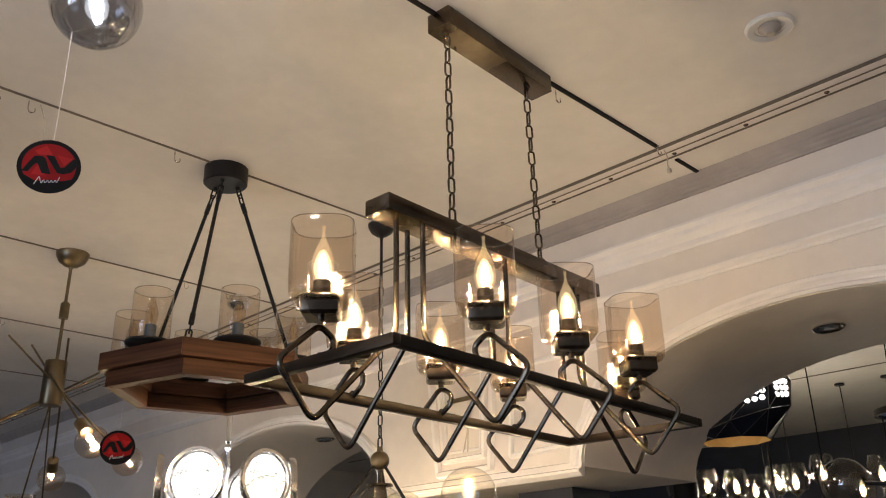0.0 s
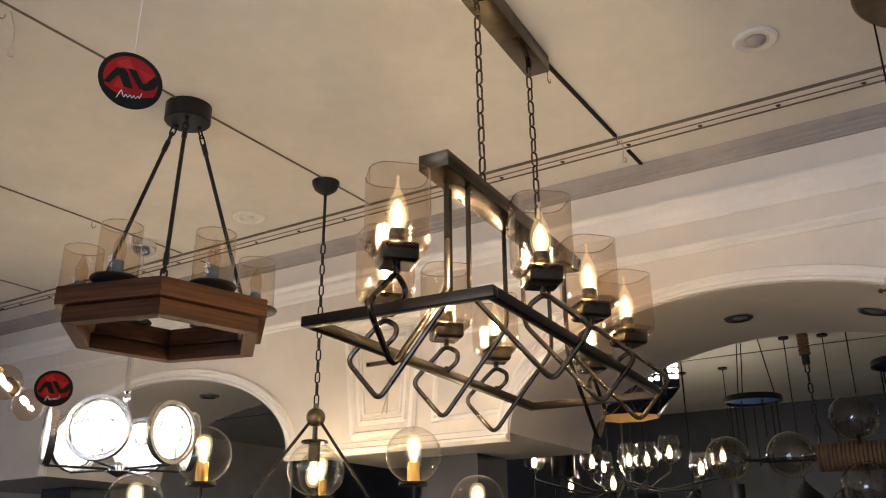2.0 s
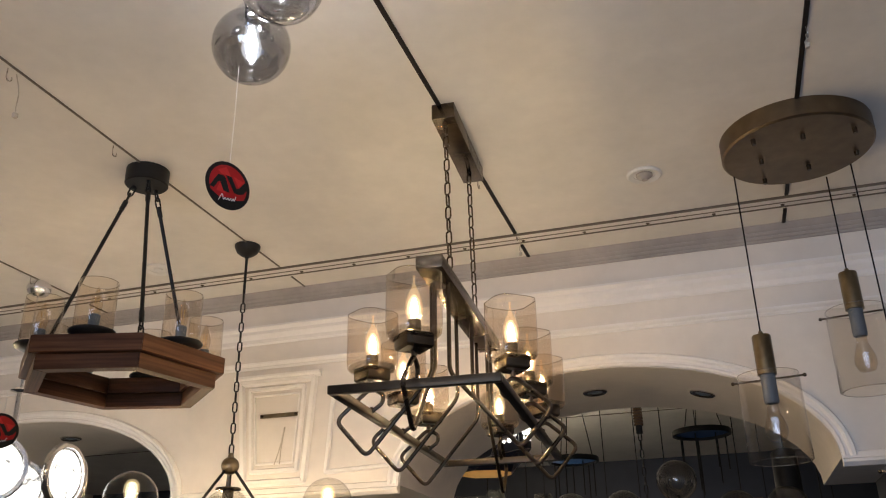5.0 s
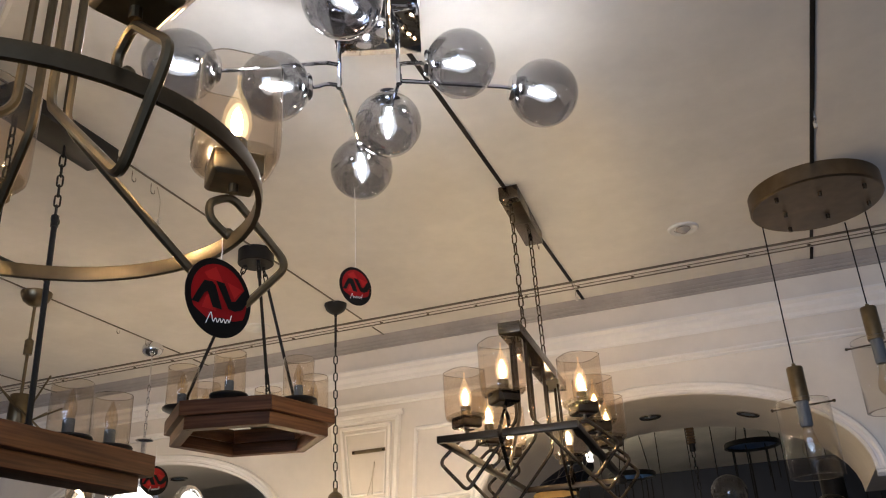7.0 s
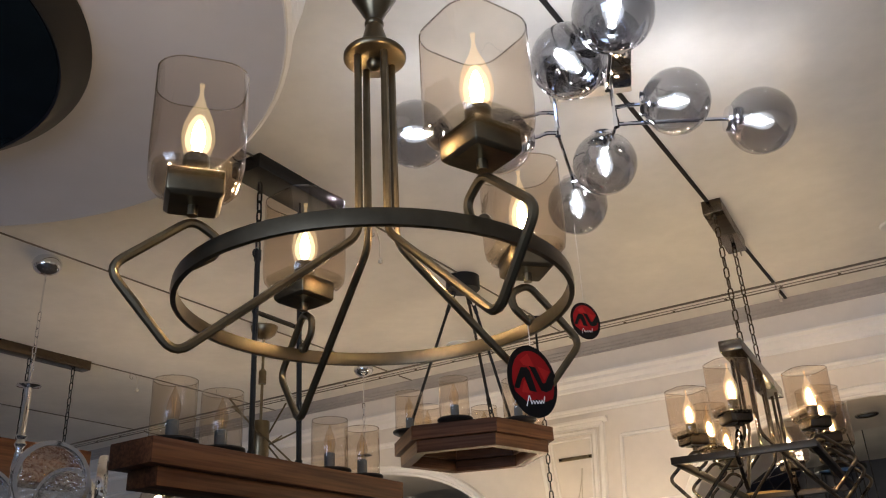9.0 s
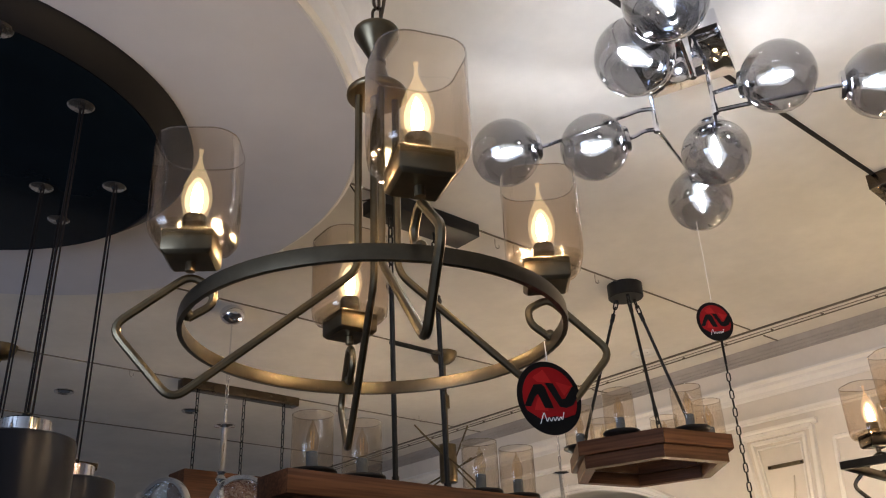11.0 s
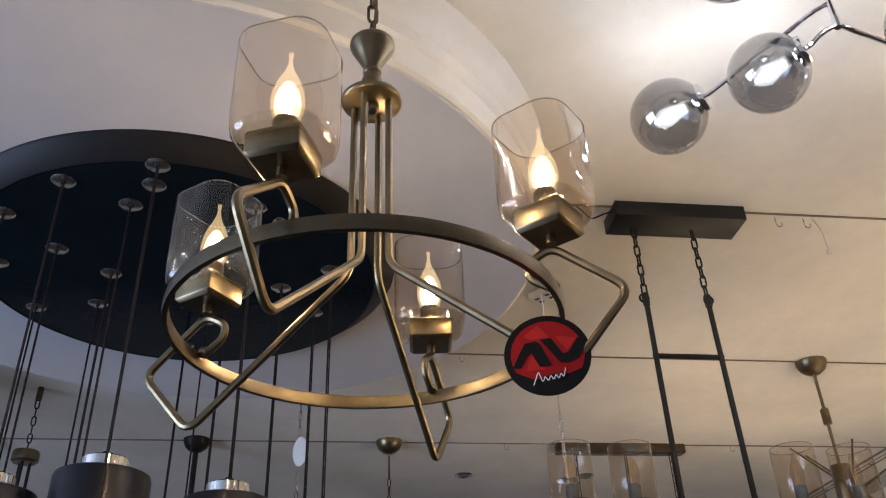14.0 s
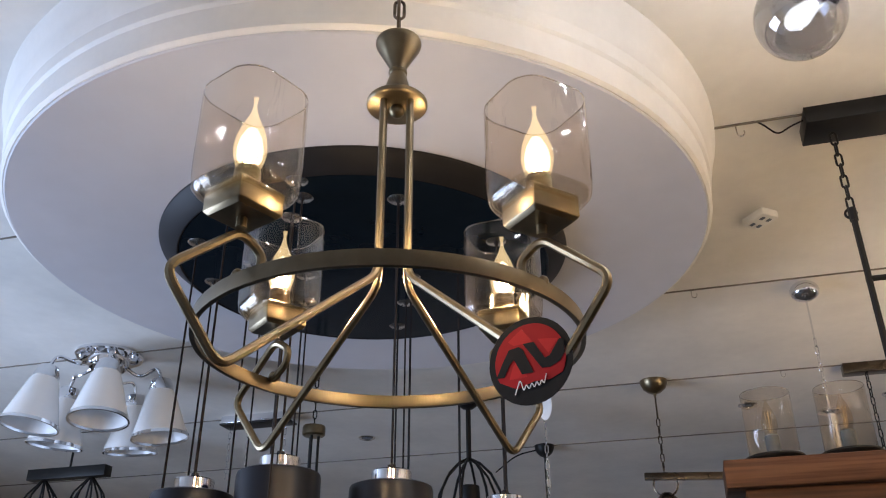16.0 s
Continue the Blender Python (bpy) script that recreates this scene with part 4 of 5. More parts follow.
# ---- black pendant cluster under the medallion ----
def plate_pendants():
    c = Vector((-2.100, -1.088, 2.5875))
    t = thing("pendant_plate", Matrix.Translation(c), "round glossy black ceiling plate with chrome cable outlets", "ceiling plate")
    bm = bmesh.new()
    add_lathe(bm, [(0, -0.042), (0.472, -0.042), (0.472, -0.025), (0, -0.025)], 96)
    part("plate", bm, GLOSSBLACK, t, smooth=30)
    bm = bmesh.new()
    add_lathe(bm, [(0.4725, -0.040), (0.477, -0.044), (0.481, -0.042), (0.524, -0.008), (0.526, -0.004), (0.526, 0.0), (0.4725, 0.0)], 96, None, True)
    part("rim", bm, PLATERIM, t, "satin black bevelled rim", smooth=30)
    bm = bmesh.new()
    add_lathe(bm, [(0, -0.003), (0.021, -0.003), (0.025, 0.0), (0, 0)], 20)
    outlet = mesh_of("outlet", bm, NICKEL)
    bm = bmesh.new()
    add_lathe(bm, [(0, -0.006), (0.0050, -0.006), (0.0060, -0.003), (0, -0.002)], 12)
    gland = mesh_of("cable_gland", bm, BLACK)
    drum = bmesh.new()
    add_lathe(drum, [(0.030, 0.0), (0.072, 0.0), (0.078, -0.003), (0.080, -0.010), (0.080, -0.17), (0.078, -0.17), (0.078, -0.010), (0.030, -0.004)], 40, None, True)
    drum = mesh_of("drum_shade", drum, SHAFT, 30)
    cap = bmesh.new()
    add_lathe(cap, [(0, 0.028), (0.037, 0.028), (0.039, 0.026), (0.039, -0.002), (0, -0.002)], 28)
    cap = mesh_of("cap", cap, CHROME, 30)
    grip = bmesh.new()
    add_lathe(grip, [(0, 0.0), (0.008, 0.0), (0.008, 0.012), (0.003, 0.015), (0, 0.015)], 10)
    grip = mesh_of("cord_grip", grip, BLACK)
    lowcap = bmesh.new()
    add_lathe(lowcap, [(0, -0.19), (0.030, -0.19), (0.031, -0.15), (0, -0.15)], 20)
    lowcap = mesh_of("lower_ring", lowcap, NICKEL)
    spots = [(-1.705, -1.092, 1.936), (-1.772, -0.889, 1.912), (-1.705, -1.272, 1.906), (-2.03, -0.722, 1.905)]
    holes = [(-1.833, -1.425), (-1.637, -1.075), (-1.782, -1.152), (-1.973, -1.348), (-2.045, -1.499), (-2.269, -1.47), (-2.08, -1.249), (-2.238, -1.311), (-2.126, -0.846), (-2.256, -0.765), (-2.319, -1.047), (-2.162, -0.982), (-2.476, -1.124)]
    random.seed(5)
    spots += [(x, y, random.uniform(1.45, 1.72)) for x, y in holes]
    for x, y, z in spots:
        p = thing("drum_pendant", at(x, y, z), "black drum pendant with a chrome cap on a thin cable", "pendant lamp", "drum pendants")
        part("drum_shade", drum, None, p)
        part("cap", cap, None, p)
        part("cord_grip", grip, None, p, m=at(0, 0, 0.028))
        part("lower_ring", lowcap, None, p)
        part("outlet", outlet, None, p, m=at(0, 0, 2.5455 - z))
        part("cable_gland", gland, None, p, m=at(0, 0, 2.5455 - z))
        bm = bmesh.new()
        add_tube(bm, [(0, 0, 0.030), (0, 0, 2.545 - z)], 0.0024, 6)
        part("cable", bm, CABLE, p)
        if random.random() < 0.6:
            bm = bmesh.new()
            add_tube(bm, [(0.011, 0.004, -0.006), (0.006, 0.004, 2.545 - z)], 0.0018, 6)
            part("steel_wire", bm, CABLE, p)


# ---- lamps by the arched wall ----
def dome_canopy(parent, mat, r=0.045, h=0.042, z=0.0):
    bm = bmesh.new()
    add_lathe(bm, [(0, z - h - 0.008), (0.006, z - h - 0.008), (0.008, z - h), (r * 0.45, z - h * 0.9), (r * 0.8, z - h * 0.62), (r * 0.97, z - h * 0.25), (r, z - 0.002), (r, z), (0, z)], 28)
    return part("canopy", bm, mat, parent)


def rod(parent, p0, p1, r, mat, name="rod"):
    bm = bmesh.new()
    add_tube(bm, [p0, p1], r, 8)
    return part(name, bm, mat, parent)


BIGGLOBE = globe_mesh("globe", 0.080, CLEAR, 0.42)
DARKGLOBE = globe_mesh("globe", 0.082, SMOKEDARK, 0.3)


def round_bulb_meshes():
    bm = bmesh.new()
    add_lathe(bm, [(0, 0), (0.012, 0.0), (0.014, 0.010), (0.021, 0.030), (0.024, 0.048), (0.021, 0.066), (0.012, 0.077), (0, 0.080)], 16)
    glass = mesh_of("bulb", bm, BULBGLASS)
    bm = bmesh.new()
    add_lathe(bm, [(0, 0.002), (0.009, 0.004), (0.016, 0.030), (0.018, 0.048), (0.015, 0.062), (0.008, 0.070), (0, 0.072)], 14)
    halo = mesh_of("glow_shell", bm, HALOGLASS)
    bm = bmesh.new()
    add_lathe(bm, [(0, 0.012), (0.005, 0.014), (0.0085, 0.032), (0.009, 0.044), (0.006, 0.054), (0, 0.058)], 10)
    return glass, halo, mesh_of("filament", bm, glow("round_bulb_glow", WARM, 330.0))


ROUNDBULB, ROUNDHALO, ROUNDCORE = round_bulb_meshes()


def round_bulb(parent, m):
    b = part("bulb", ROUNDBULB, None, parent, "lit round bulb", m)
    part("glow_shell", ROUNDHALO, None, b)
    part("filament", ROUNDCORE, None, b)


def arm_globe_lamp():
    c = Vector((-2.078, 1.787, CEIL))
    t = thing("globe_chandelier", Matrix.Translation(c), "black and brass chain chandelier with lit clear glass globes", "chandelier")
    dome_canopy(t, BLACK, 0.047, 0.045)
    rod(t, (0, 0, -0.05), (0, 0, -0.19), 0.005, BLACK)
    chain(t, (0, 0, 2.035 - CEIL), (0, 0, -0.19), LINKBLACK, 0.042, 0.0026)
    bm = bmesh.new()
    add_ball(bm, (0, 0, 2.000 - CEIL), 0.030, 20, 12)
    add_lathe(bm, [(0, 0.0), (0.010, 0.0), (0.008, 0.014), (0, 0.014)], 12, at(0, 0, 2.028 - CEIL))
    part("ball", bm, BRASS, t)
    for az in (6, 126, 246):
        a = radians(az)
        u = Vector((math.cos(a), math.sin(a), 0))
        rod(t, Vector((0, 0, 1.985 - CEIL)) + u * 0.018, Vector((0, 0, 1.560 - CEIL)) + u * 0.345, 0.0050, BLACK, "arm")
        p = u * 0.345 + Vector((0, 0, 1.866 - CEIL))
        rod(t, p + Vector((0, 0, -0.085)), u * 0.345 + Vector((0, 0, 1.556 - CEIL)), 0.0050, BLACK, "stem")
        bm = bmesh.new()
        add_lathe(bm, [(0, -0.088), (0.040, -0.088), (0.043, -0.084), (0.041, -0.077), (0, -0.076)], 24, Matrix.Translation(p))
        part("cup", bm, BLACK, t)
        bm = bmesh.new()
        add_lathe(bm, [(0, -0.0755), (0.018, -0.0755), (0.018, -0.024), (0.016, -0.022), (0, -0.022)], 20, Matrix.Translation(p))
        part("sleeve", bm, GOLDLEAF, t, "brass lamp sleeve")
        part("globe", BIGGLOBE, None, t, "clear glass globe", Matrix.Translation(p))
        round_bulb(t, Matrix.Translation(p + Vector((0, 0, -0.022))))
    for az in (17, 128, 239):
        a = radians(az)
        u = Vector((math.cos(a), math.sin(a), 0))
        p = u * 0.51 + Vector((0, 0, 1.730 - CEIL))
        rod(t, u * 0.335 + Vector((0, 0, 1.560 - CEIL)), u * 0.51 + Vector((0, 0, 1.545 - CEIL)), 0.0050, BLACK, "arm")
        rod(t, u * 0.51 + Vector((0, 0, 1.541 - CEIL)), p + Vector((0, 0, -0.085)), 0.0050, BLACK, "stem")
        bm = bmesh.new()
        add_lathe(bm, [(0, -0.088), (0.040, -0.088), (0.043, -0.084), (0.041, -0.077), (0, -0.076)], 24, Matrix.Translation(p))
        part("cup", bm, BLACK, t)
        bm = bmesh.new()
        add_lathe(bm, [(0, -0.0755), (0.018, -0.0755), (0.018, -0.024), (0.016, -0.022), (0, -0.022)], 20, Matrix.Translation(p))
        part("sleeve", bm, GOLDLEAF, t, "brass lamp sleeve")
        part("globe", BIGGLOBE, None, t, "clear glass globe", Matrix.Translation(p))
        round_bulb(t, Matrix.Translation(p + Vector((0, 0, -0.022))))
    rod(t, (0, 0, 1.972 - CEIL), (0, 0, 1.925 - CEIL), 0.008, BRONZE, "stem")
    bm = bmesh.new()
    add_lathe(bm, [(0, 1.930), (0.040, 1.928), (0.042, 1.922), (0.018, 1.920), (0.018, 1.865), (0, 1.865)], 24, at(0, 0, -CEIL))
    part("cap", bm, BRONZE, t)
    part("globe", BIGGLOBE, None, t, "clear glass globe", at(0, 0, 1.845 - CEIL, 180))
    round_bulb(t, at(0, 0, 1.868 - CEIL, 180))


def crystal_lamp(x, y, lit, spin):
    t = thing("crystal_disc_lamp", at(x, y, CEIL), "chrome chain lamp with " + ("lit" if lit else "unlit") + " textured crystal glass discs", "chandelier", "crystal disc lamps")
    bm = bmesh.new()
    add_ball(bm, (0, 0, -0.030), 0.048, 24, 12, 0.75)
    add_lathe(bm, [(0, -0.01), (0.012, -0.01), (0.012, 0.0), (0, 0)], 12)
    part("canopy", bm, CHROME, t)
    rod(t, (0, 0, -0.06), (0, 0, -0.20), 0.003, CHROME)
    chain(t, (0, 0, 2.40 - CEIL), (0, 0, -0.20), LINKCHROME, 0.034, 0.002)
    bm = bmesh.new()
    add_lathe(bm, [(0, 2.40), (0.006, 2.40), (0.006, 2.362), (0.035, 2.356), (0.038, 2.350), (0.012, 2.344), (0.010, 2.20), (0.016, 2.190), (0.010, 2.18), (0.018, 2.165), (0.010, 2.150),
                   (0.014, 2.12), (0.018, 2.09), (0.010, 2.05), (0.010, 1.93), (0.045, 1.915), (0.045, 1.895), (0.012, 1.880), (0.0, 1.875)], 20, at(0, 0, -CEIL))
    part("stem", bm, CHROME, t)
    ring = bmesh.new()
    add_lathe(ring, [(0.100, -0.012), (0.112, -0.012), (0.115, 0.0), (0.112, 0.012), (0.100, 0.012), (0.098, 0.0)], 40, at(0, 0, 0, 90), True)
    ring = mesh_of("disc_ring", ring, NICKEL if lit else CHROME)
    pane = bmesh.new()
    add_lathe(pane, [(0, -0.010), (0.06, -0.012), (0.099, -0.006), (0.099, 0.006), (0.06, 0.012), (0, 0.010)], 40, at(0, 0, 0, 90))
    pane = mesh_of("crystal_disc", pane, CRYSTAL)
    core = bmesh.new()
    add_lathe(core, [(0, -0.003), (0.090, -0.003), (0.092, 0.0), (0.090, 0.003), (0, 0.003)], 32, at(0, 0, 0, 90))
    core = mesh_of("light_core", core, GLOWDISC)
    for k in range(6):
        az = spin + 60 * k
        a = radians(az)
        u = Vector((math.cos(a), math.sin(a), 0))
        up = 0.0
        p = u * 0.25 + Vector((0, 0, 2.020 + up - CEIL))
        m = Matrix.Translation(p) @ pose(0, 0, 0, 0, 0, az + 90)
        bm = bmesh.new()
        add_tube(bm, [Vector((0, 0, 1.905 - CEIL)) + u * 0.04, p + Vector((0, 0, -0.113))], 0.0045, 8)
        part("arm", bm, BLACK, t)
        d = part("disc_ring", ring, None, t, m=m)
        part("crystal_disc", pane, None, d, "textured crystal glass disc")
        if lit:
            part("light_core", core, None, d)


def crystal_material():
    m = clear_glass("crystal_glass", (0.90, 0.91, 0.92), 0.16, 0.3, 0.12)
    nt = m.node_tree
    tc, v, b = nt.nodes.new("ShaderNodeTexCoord"), nt.nodes.new("ShaderNodeTexVoronoi"), nt.nodes.new("ShaderNodeBump")
    v.inputs["Scale"].default_value = 70
    b.inputs["Strength"].default_value, b.inputs["Distance"].default_value = 1.0, 0.01
    nt.links.new(tc.outputs["Object"], v.inputs["Vector"])
    nt.links.new(v.outputs["Distance"], b.inputs["Height"])
    gl = [n for n in nt.nodes if n.type == "BSDF_GLOSSY"][0]
    nt.links.new(b.outputs["Normal"], gl.inputs["Normal"])
    return m


CRYSTAL = crystal_material()


def sputnik_lamp():
    c = Vector((-3.034, 1.118, CEIL))
    t = thing("branching_pendant", Matrix.Translation(c), "brass rod pendant with crossing arms and small amber globes", "pendant lamp")
    dome_canopy(t, BRASS, 0.058, 0.055)
    rod(t, (0, 0, -0.06), (0, 0, 2.39 - CEIL), 0.006, BRASS)
    bm = bmesh.new()
    add_lathe(bm, [(0, 0.062), (0.010, 0.062), (0.016, 0.055), (0.016, 0.0), (0.0, 0.0)], 16, at(0, 0, 2.55 - CEIL))
    part("collar", bm, BRASS, t)
    bm = bmesh.new()
    add_lathe(bm, [(0, 2.395), (0.036, 2.393), (0.037, 2.39), (0.037, 2.242), (0.035, 2.238), (0, 2.236)], 28, at(0, 0, -CEIL))
    part("body", bm, BRASS, t)
    small = globe_mesh("globe", 0.052, AMBER, 0.3)
    core = bmesh.new()
    add_lathe(core, [(0, 0.012), (0.006, 0.014), (0.009, 0.024), (0.008, 0.038), (0, 0.046)], 10)
    core = mesh_of("bulb", core, glow("small_bulb_glow", WARM, 560.0))
    ends = [(-2.724, 1.149, 2.077), (-3.455, 1.317, 2.055), (-2.938, 1.371, 2.063), (-3.34, 0.86, 2.09), (-3.06, 0.78, 2.05)]
    for k, e in enumerate(ends):
        p = Vector(e) - c
        u = Vector((p.x, p.y, 0)).normalized()
        hub = Vector((0, 0, 2.36 - 0.024 * k - CEIL)) + u.cross(Vector((0, 0, 1))) * 0.03
        d = (p - hub).normalized()
        cap0 = p - d * 0.115
        rod(t, cap0, hub - d * (0.16 + 0.03 * (k % 3)), 0.0038, BRASS, "arm")
        q = d.to_track_quat("Z", "Y").to_matrix().to_4x4()
        bm = bmesh.new()
        add_lathe(bm, [(0, -0.115), (0.006, -0.115), (0.020, -0.105), (0.021, -0.048), (0.0, -0.046)], 18, Matrix.Translation(p) @ q)
        part("cap", bm, BRASS, t)
        part("globe", small, None, t, "amber glass globe", Matrix.Translation(p) @ q)
        part("bulb", core, None, t, "lit bulb", Matrix.Translation(p - d * 0.046) @ q)
    # glass pot lamp that hangs low from the same rod
    for x, y, z in ((-0.20, 0.02, 1.86), (-0.36, 0.16, 1.84)):
        bm = bmesh.new()
        add_lathe(bm, [(0.048, 0.0), (0.050, 0.10), (0.048, 0.10), (0.046, 0.0)], 24, at(x, y, z - CEIL), True)
        part("glass_cylinder", bm, PALEAMBER, t)
        rod(t, (x, y, z + 0.05 - CEIL), (0, 0, 2.25 - CEIL), 0.003, BRASS, "arm")


# ---- fittings on ceiling and wall ----
def hook(x, y, wire=0.0):
    t = thing("ceiling_hook", at(x, y, CEIL - 0.004), "small white metal hook hanging from a ceiling track", "hook", "ceiling hooks")
    bm = bmesh.new()
    pts = [(0, 0, 0.006), (0, 0, -0.016)] + [(0, 0.009 - 0.009 * math.cos(a), -0.018 - 0.010 * math.sin(a)) for a in [math.pi * k / 6 for k in range(1, 8)]]
    add_tube(bm, pts, 0.0018, 6)
    part("bent_wire", bm, NICKEL, t)
    if wire:
        bm = bmesh.new()
        add_tube(bm, fillet([(0, 0.028, 0.006), (0.004, 0.045, -wire * 0.4), (-0.003, 0.05, -wire * 0.8), (0.002, 0.048, -wire)], 0.03, 4), 0.0016, 6)
        add_box(bm, (0.002, 0.048, -wire - 0.006), (0.010, 0.012, 0.014), 0.002)
        part("lead", bm, PALECABLE, t, "pale lead with a connector")


def round_fitting(name, x, y, label, category, r, mats, m=None):
    t = thing(name, m if m is not None else at(x, y, CEIL), label, category)
    bm = bmesh.new()
    add_lathe(bm, [(r * 0.62, -0.004), (r * 0.9, -0.008), (r, -0.004), (r, 0.0), (r * 0.62, 0.0)], 36, None, True)
    part("rim", bm, mats[0], t)
    bm = bmesh.new()
    add_lathe(bm, [(0, -0.007), (r * 0.25, -0.007), (r * 0.30, -0.002), (r * 0.63, -0.001), (r * 0.63, 0.0), (0, 0)], 28)
    part("face", bm, mats[1], t)
    return t


def fittings():
    for x, y, w in ((-2.075, 1.005, 0), (-1.130, 1.555, 0), (-1.108, 1.995, 0.06), (-2.080, 0.515, 0), (-2.080, 0.60, 0.10), (-3.025, 1.565, 0), (-3.99, 1.20, 0.07),
                    (-3.92, 1.70, 0), (-0.188, 1.06, 0.02), (-3.03, -0.25, 0), (-3.99, 0.10, 0), (-2.07, -0.12, 0), (-3.03, 1.76, 0.05)):
        hook(x, y, w)
    t = round_fitting("smoke_detector", -0.626, 1.705, "white round smoke detector on the ceiling", "smoke detector", 0.055, (WHITE, WHITE))
    bm = bmesh.new()
    add_lathe(bm, [(0, -0.020), (0.010, -0.020), (0.016, -0.012), (0.026, -0.006), (0.026, 0.0), (0, 0)], 24)
    part("sensor", bm, TRIMGREY, t)
    round_fitting("ceiling_speaker", -2.518, 1.872, "white round ceiling speaker", "speaker", 0.060, (WHITE, WHITE))
    for x, y in ((-4.47, -0.02), (-4.51, -1.98), (-4.47, 0.62)):
        round_fitting("ceiling_spot", x, y, "small recessed ceiling spotlight, unlit", "spotlight", 0.045, (NICKEL, CANDLE))
    # spots in the arch soffits, square to the curve
    for cx, x in ((-0.90, -0.955), (-0.90, -0.548), (-3.38, -3.447), (-3.38, -3.84)):
        u = (x - cx) / 0.755
        z = SPRING + RISE * math.sqrt(1 - u * u)
        slope = -RISE * u / (0.755 * math.sqrt(1 - u * u))
        round_fitting("arch_spotlight", x, 2.607, "recessed spotlight in the arch soffit, unlit", "spotlight", 0.048, (NICKEL, CANDLE), at(x, 2.607, z - 0.001, 0, -math.degrees(math.atan(slope)), 0))
    t = thing("ceiling_outlet", at(-2.55, -0.045, CEIL, 0, 0, 40), "white outlet box on the ceiling", "outlet")
    bm = bmesh.new()
    add_box(bm, (0, 0, -0.012), (0.085, 0.06, 0.024), 0.004)
    part("box", bm, WHITE, t)
    for k in range(4):
        bm = bmesh.new()
        add_box(bm, (-0.02 + 0.04 * (k % 2), -0.012 + 0.024 * (k // 2), -0.025), (0.016, 0.010, 0.003), 0.001)
        part("slot", bm, CANDLE, t)
    t = thing("wall_bracket", at(-2.163, 2.27, 2.273), "brass strip bracket screwed to the wall panel", "bracket")
    bm = bmesh.new()
    add_box(bm, (0, -0.006, 0), (0.165, 0.008, 0.016), 0.001)
    part("strip", bm, BRASS, t)
    for s in (-1, 1):
        bm = bmesh.new()
        add_lathe(bm, [(0, 0.008), (0.005, 0.006), (0.006, 0), (0, 0)], 10, at(0.074 * s, -0.010, 0, 90))
        part("screw", bm, BRONZE, t)
    t = thing("wall_lead", at(-2.14, 2.268, 2.225), "loose twin lead hanging from the wall panel", "cable")
    bm = bmesh.new()
    add_tube(bm, fillet([(0, 0.002, 0), (0.004, -0.012, -0.02), (-0.008, -0.010, -0.08), (-0.03, -0.010, -0.145)], 0.03, 4), 0.0022, 6)
    add_tube(bm, fillet([(0.002, 0.002, 0), (0.006, -0.012, -0.02), (-0.004, -0.010, -0.08), (-0.006, -0.012, -0.145)], 0.03, 4), 0.0022, 6)
    part("lead", bm, PALECABLE, t)
    # lead from the black canopy to its track
    t = thing("canopy_lead", at(-2.066, 0.03, CEIL - 0.004), "loose black lead beside a ceiling canopy", "cable")
    bm = bmesh.new()
    add_tube(bm, fillet([(0, 0.004, -0.012), (0.01, -0.03, -0.03), (0.004, -0.06, -0.045), (0.0, -0.085, -0.010), (0, -0.10, 0.004)], 0.02, 4), 0.0022, 6)
    part("lead", bm, CABLE, t)


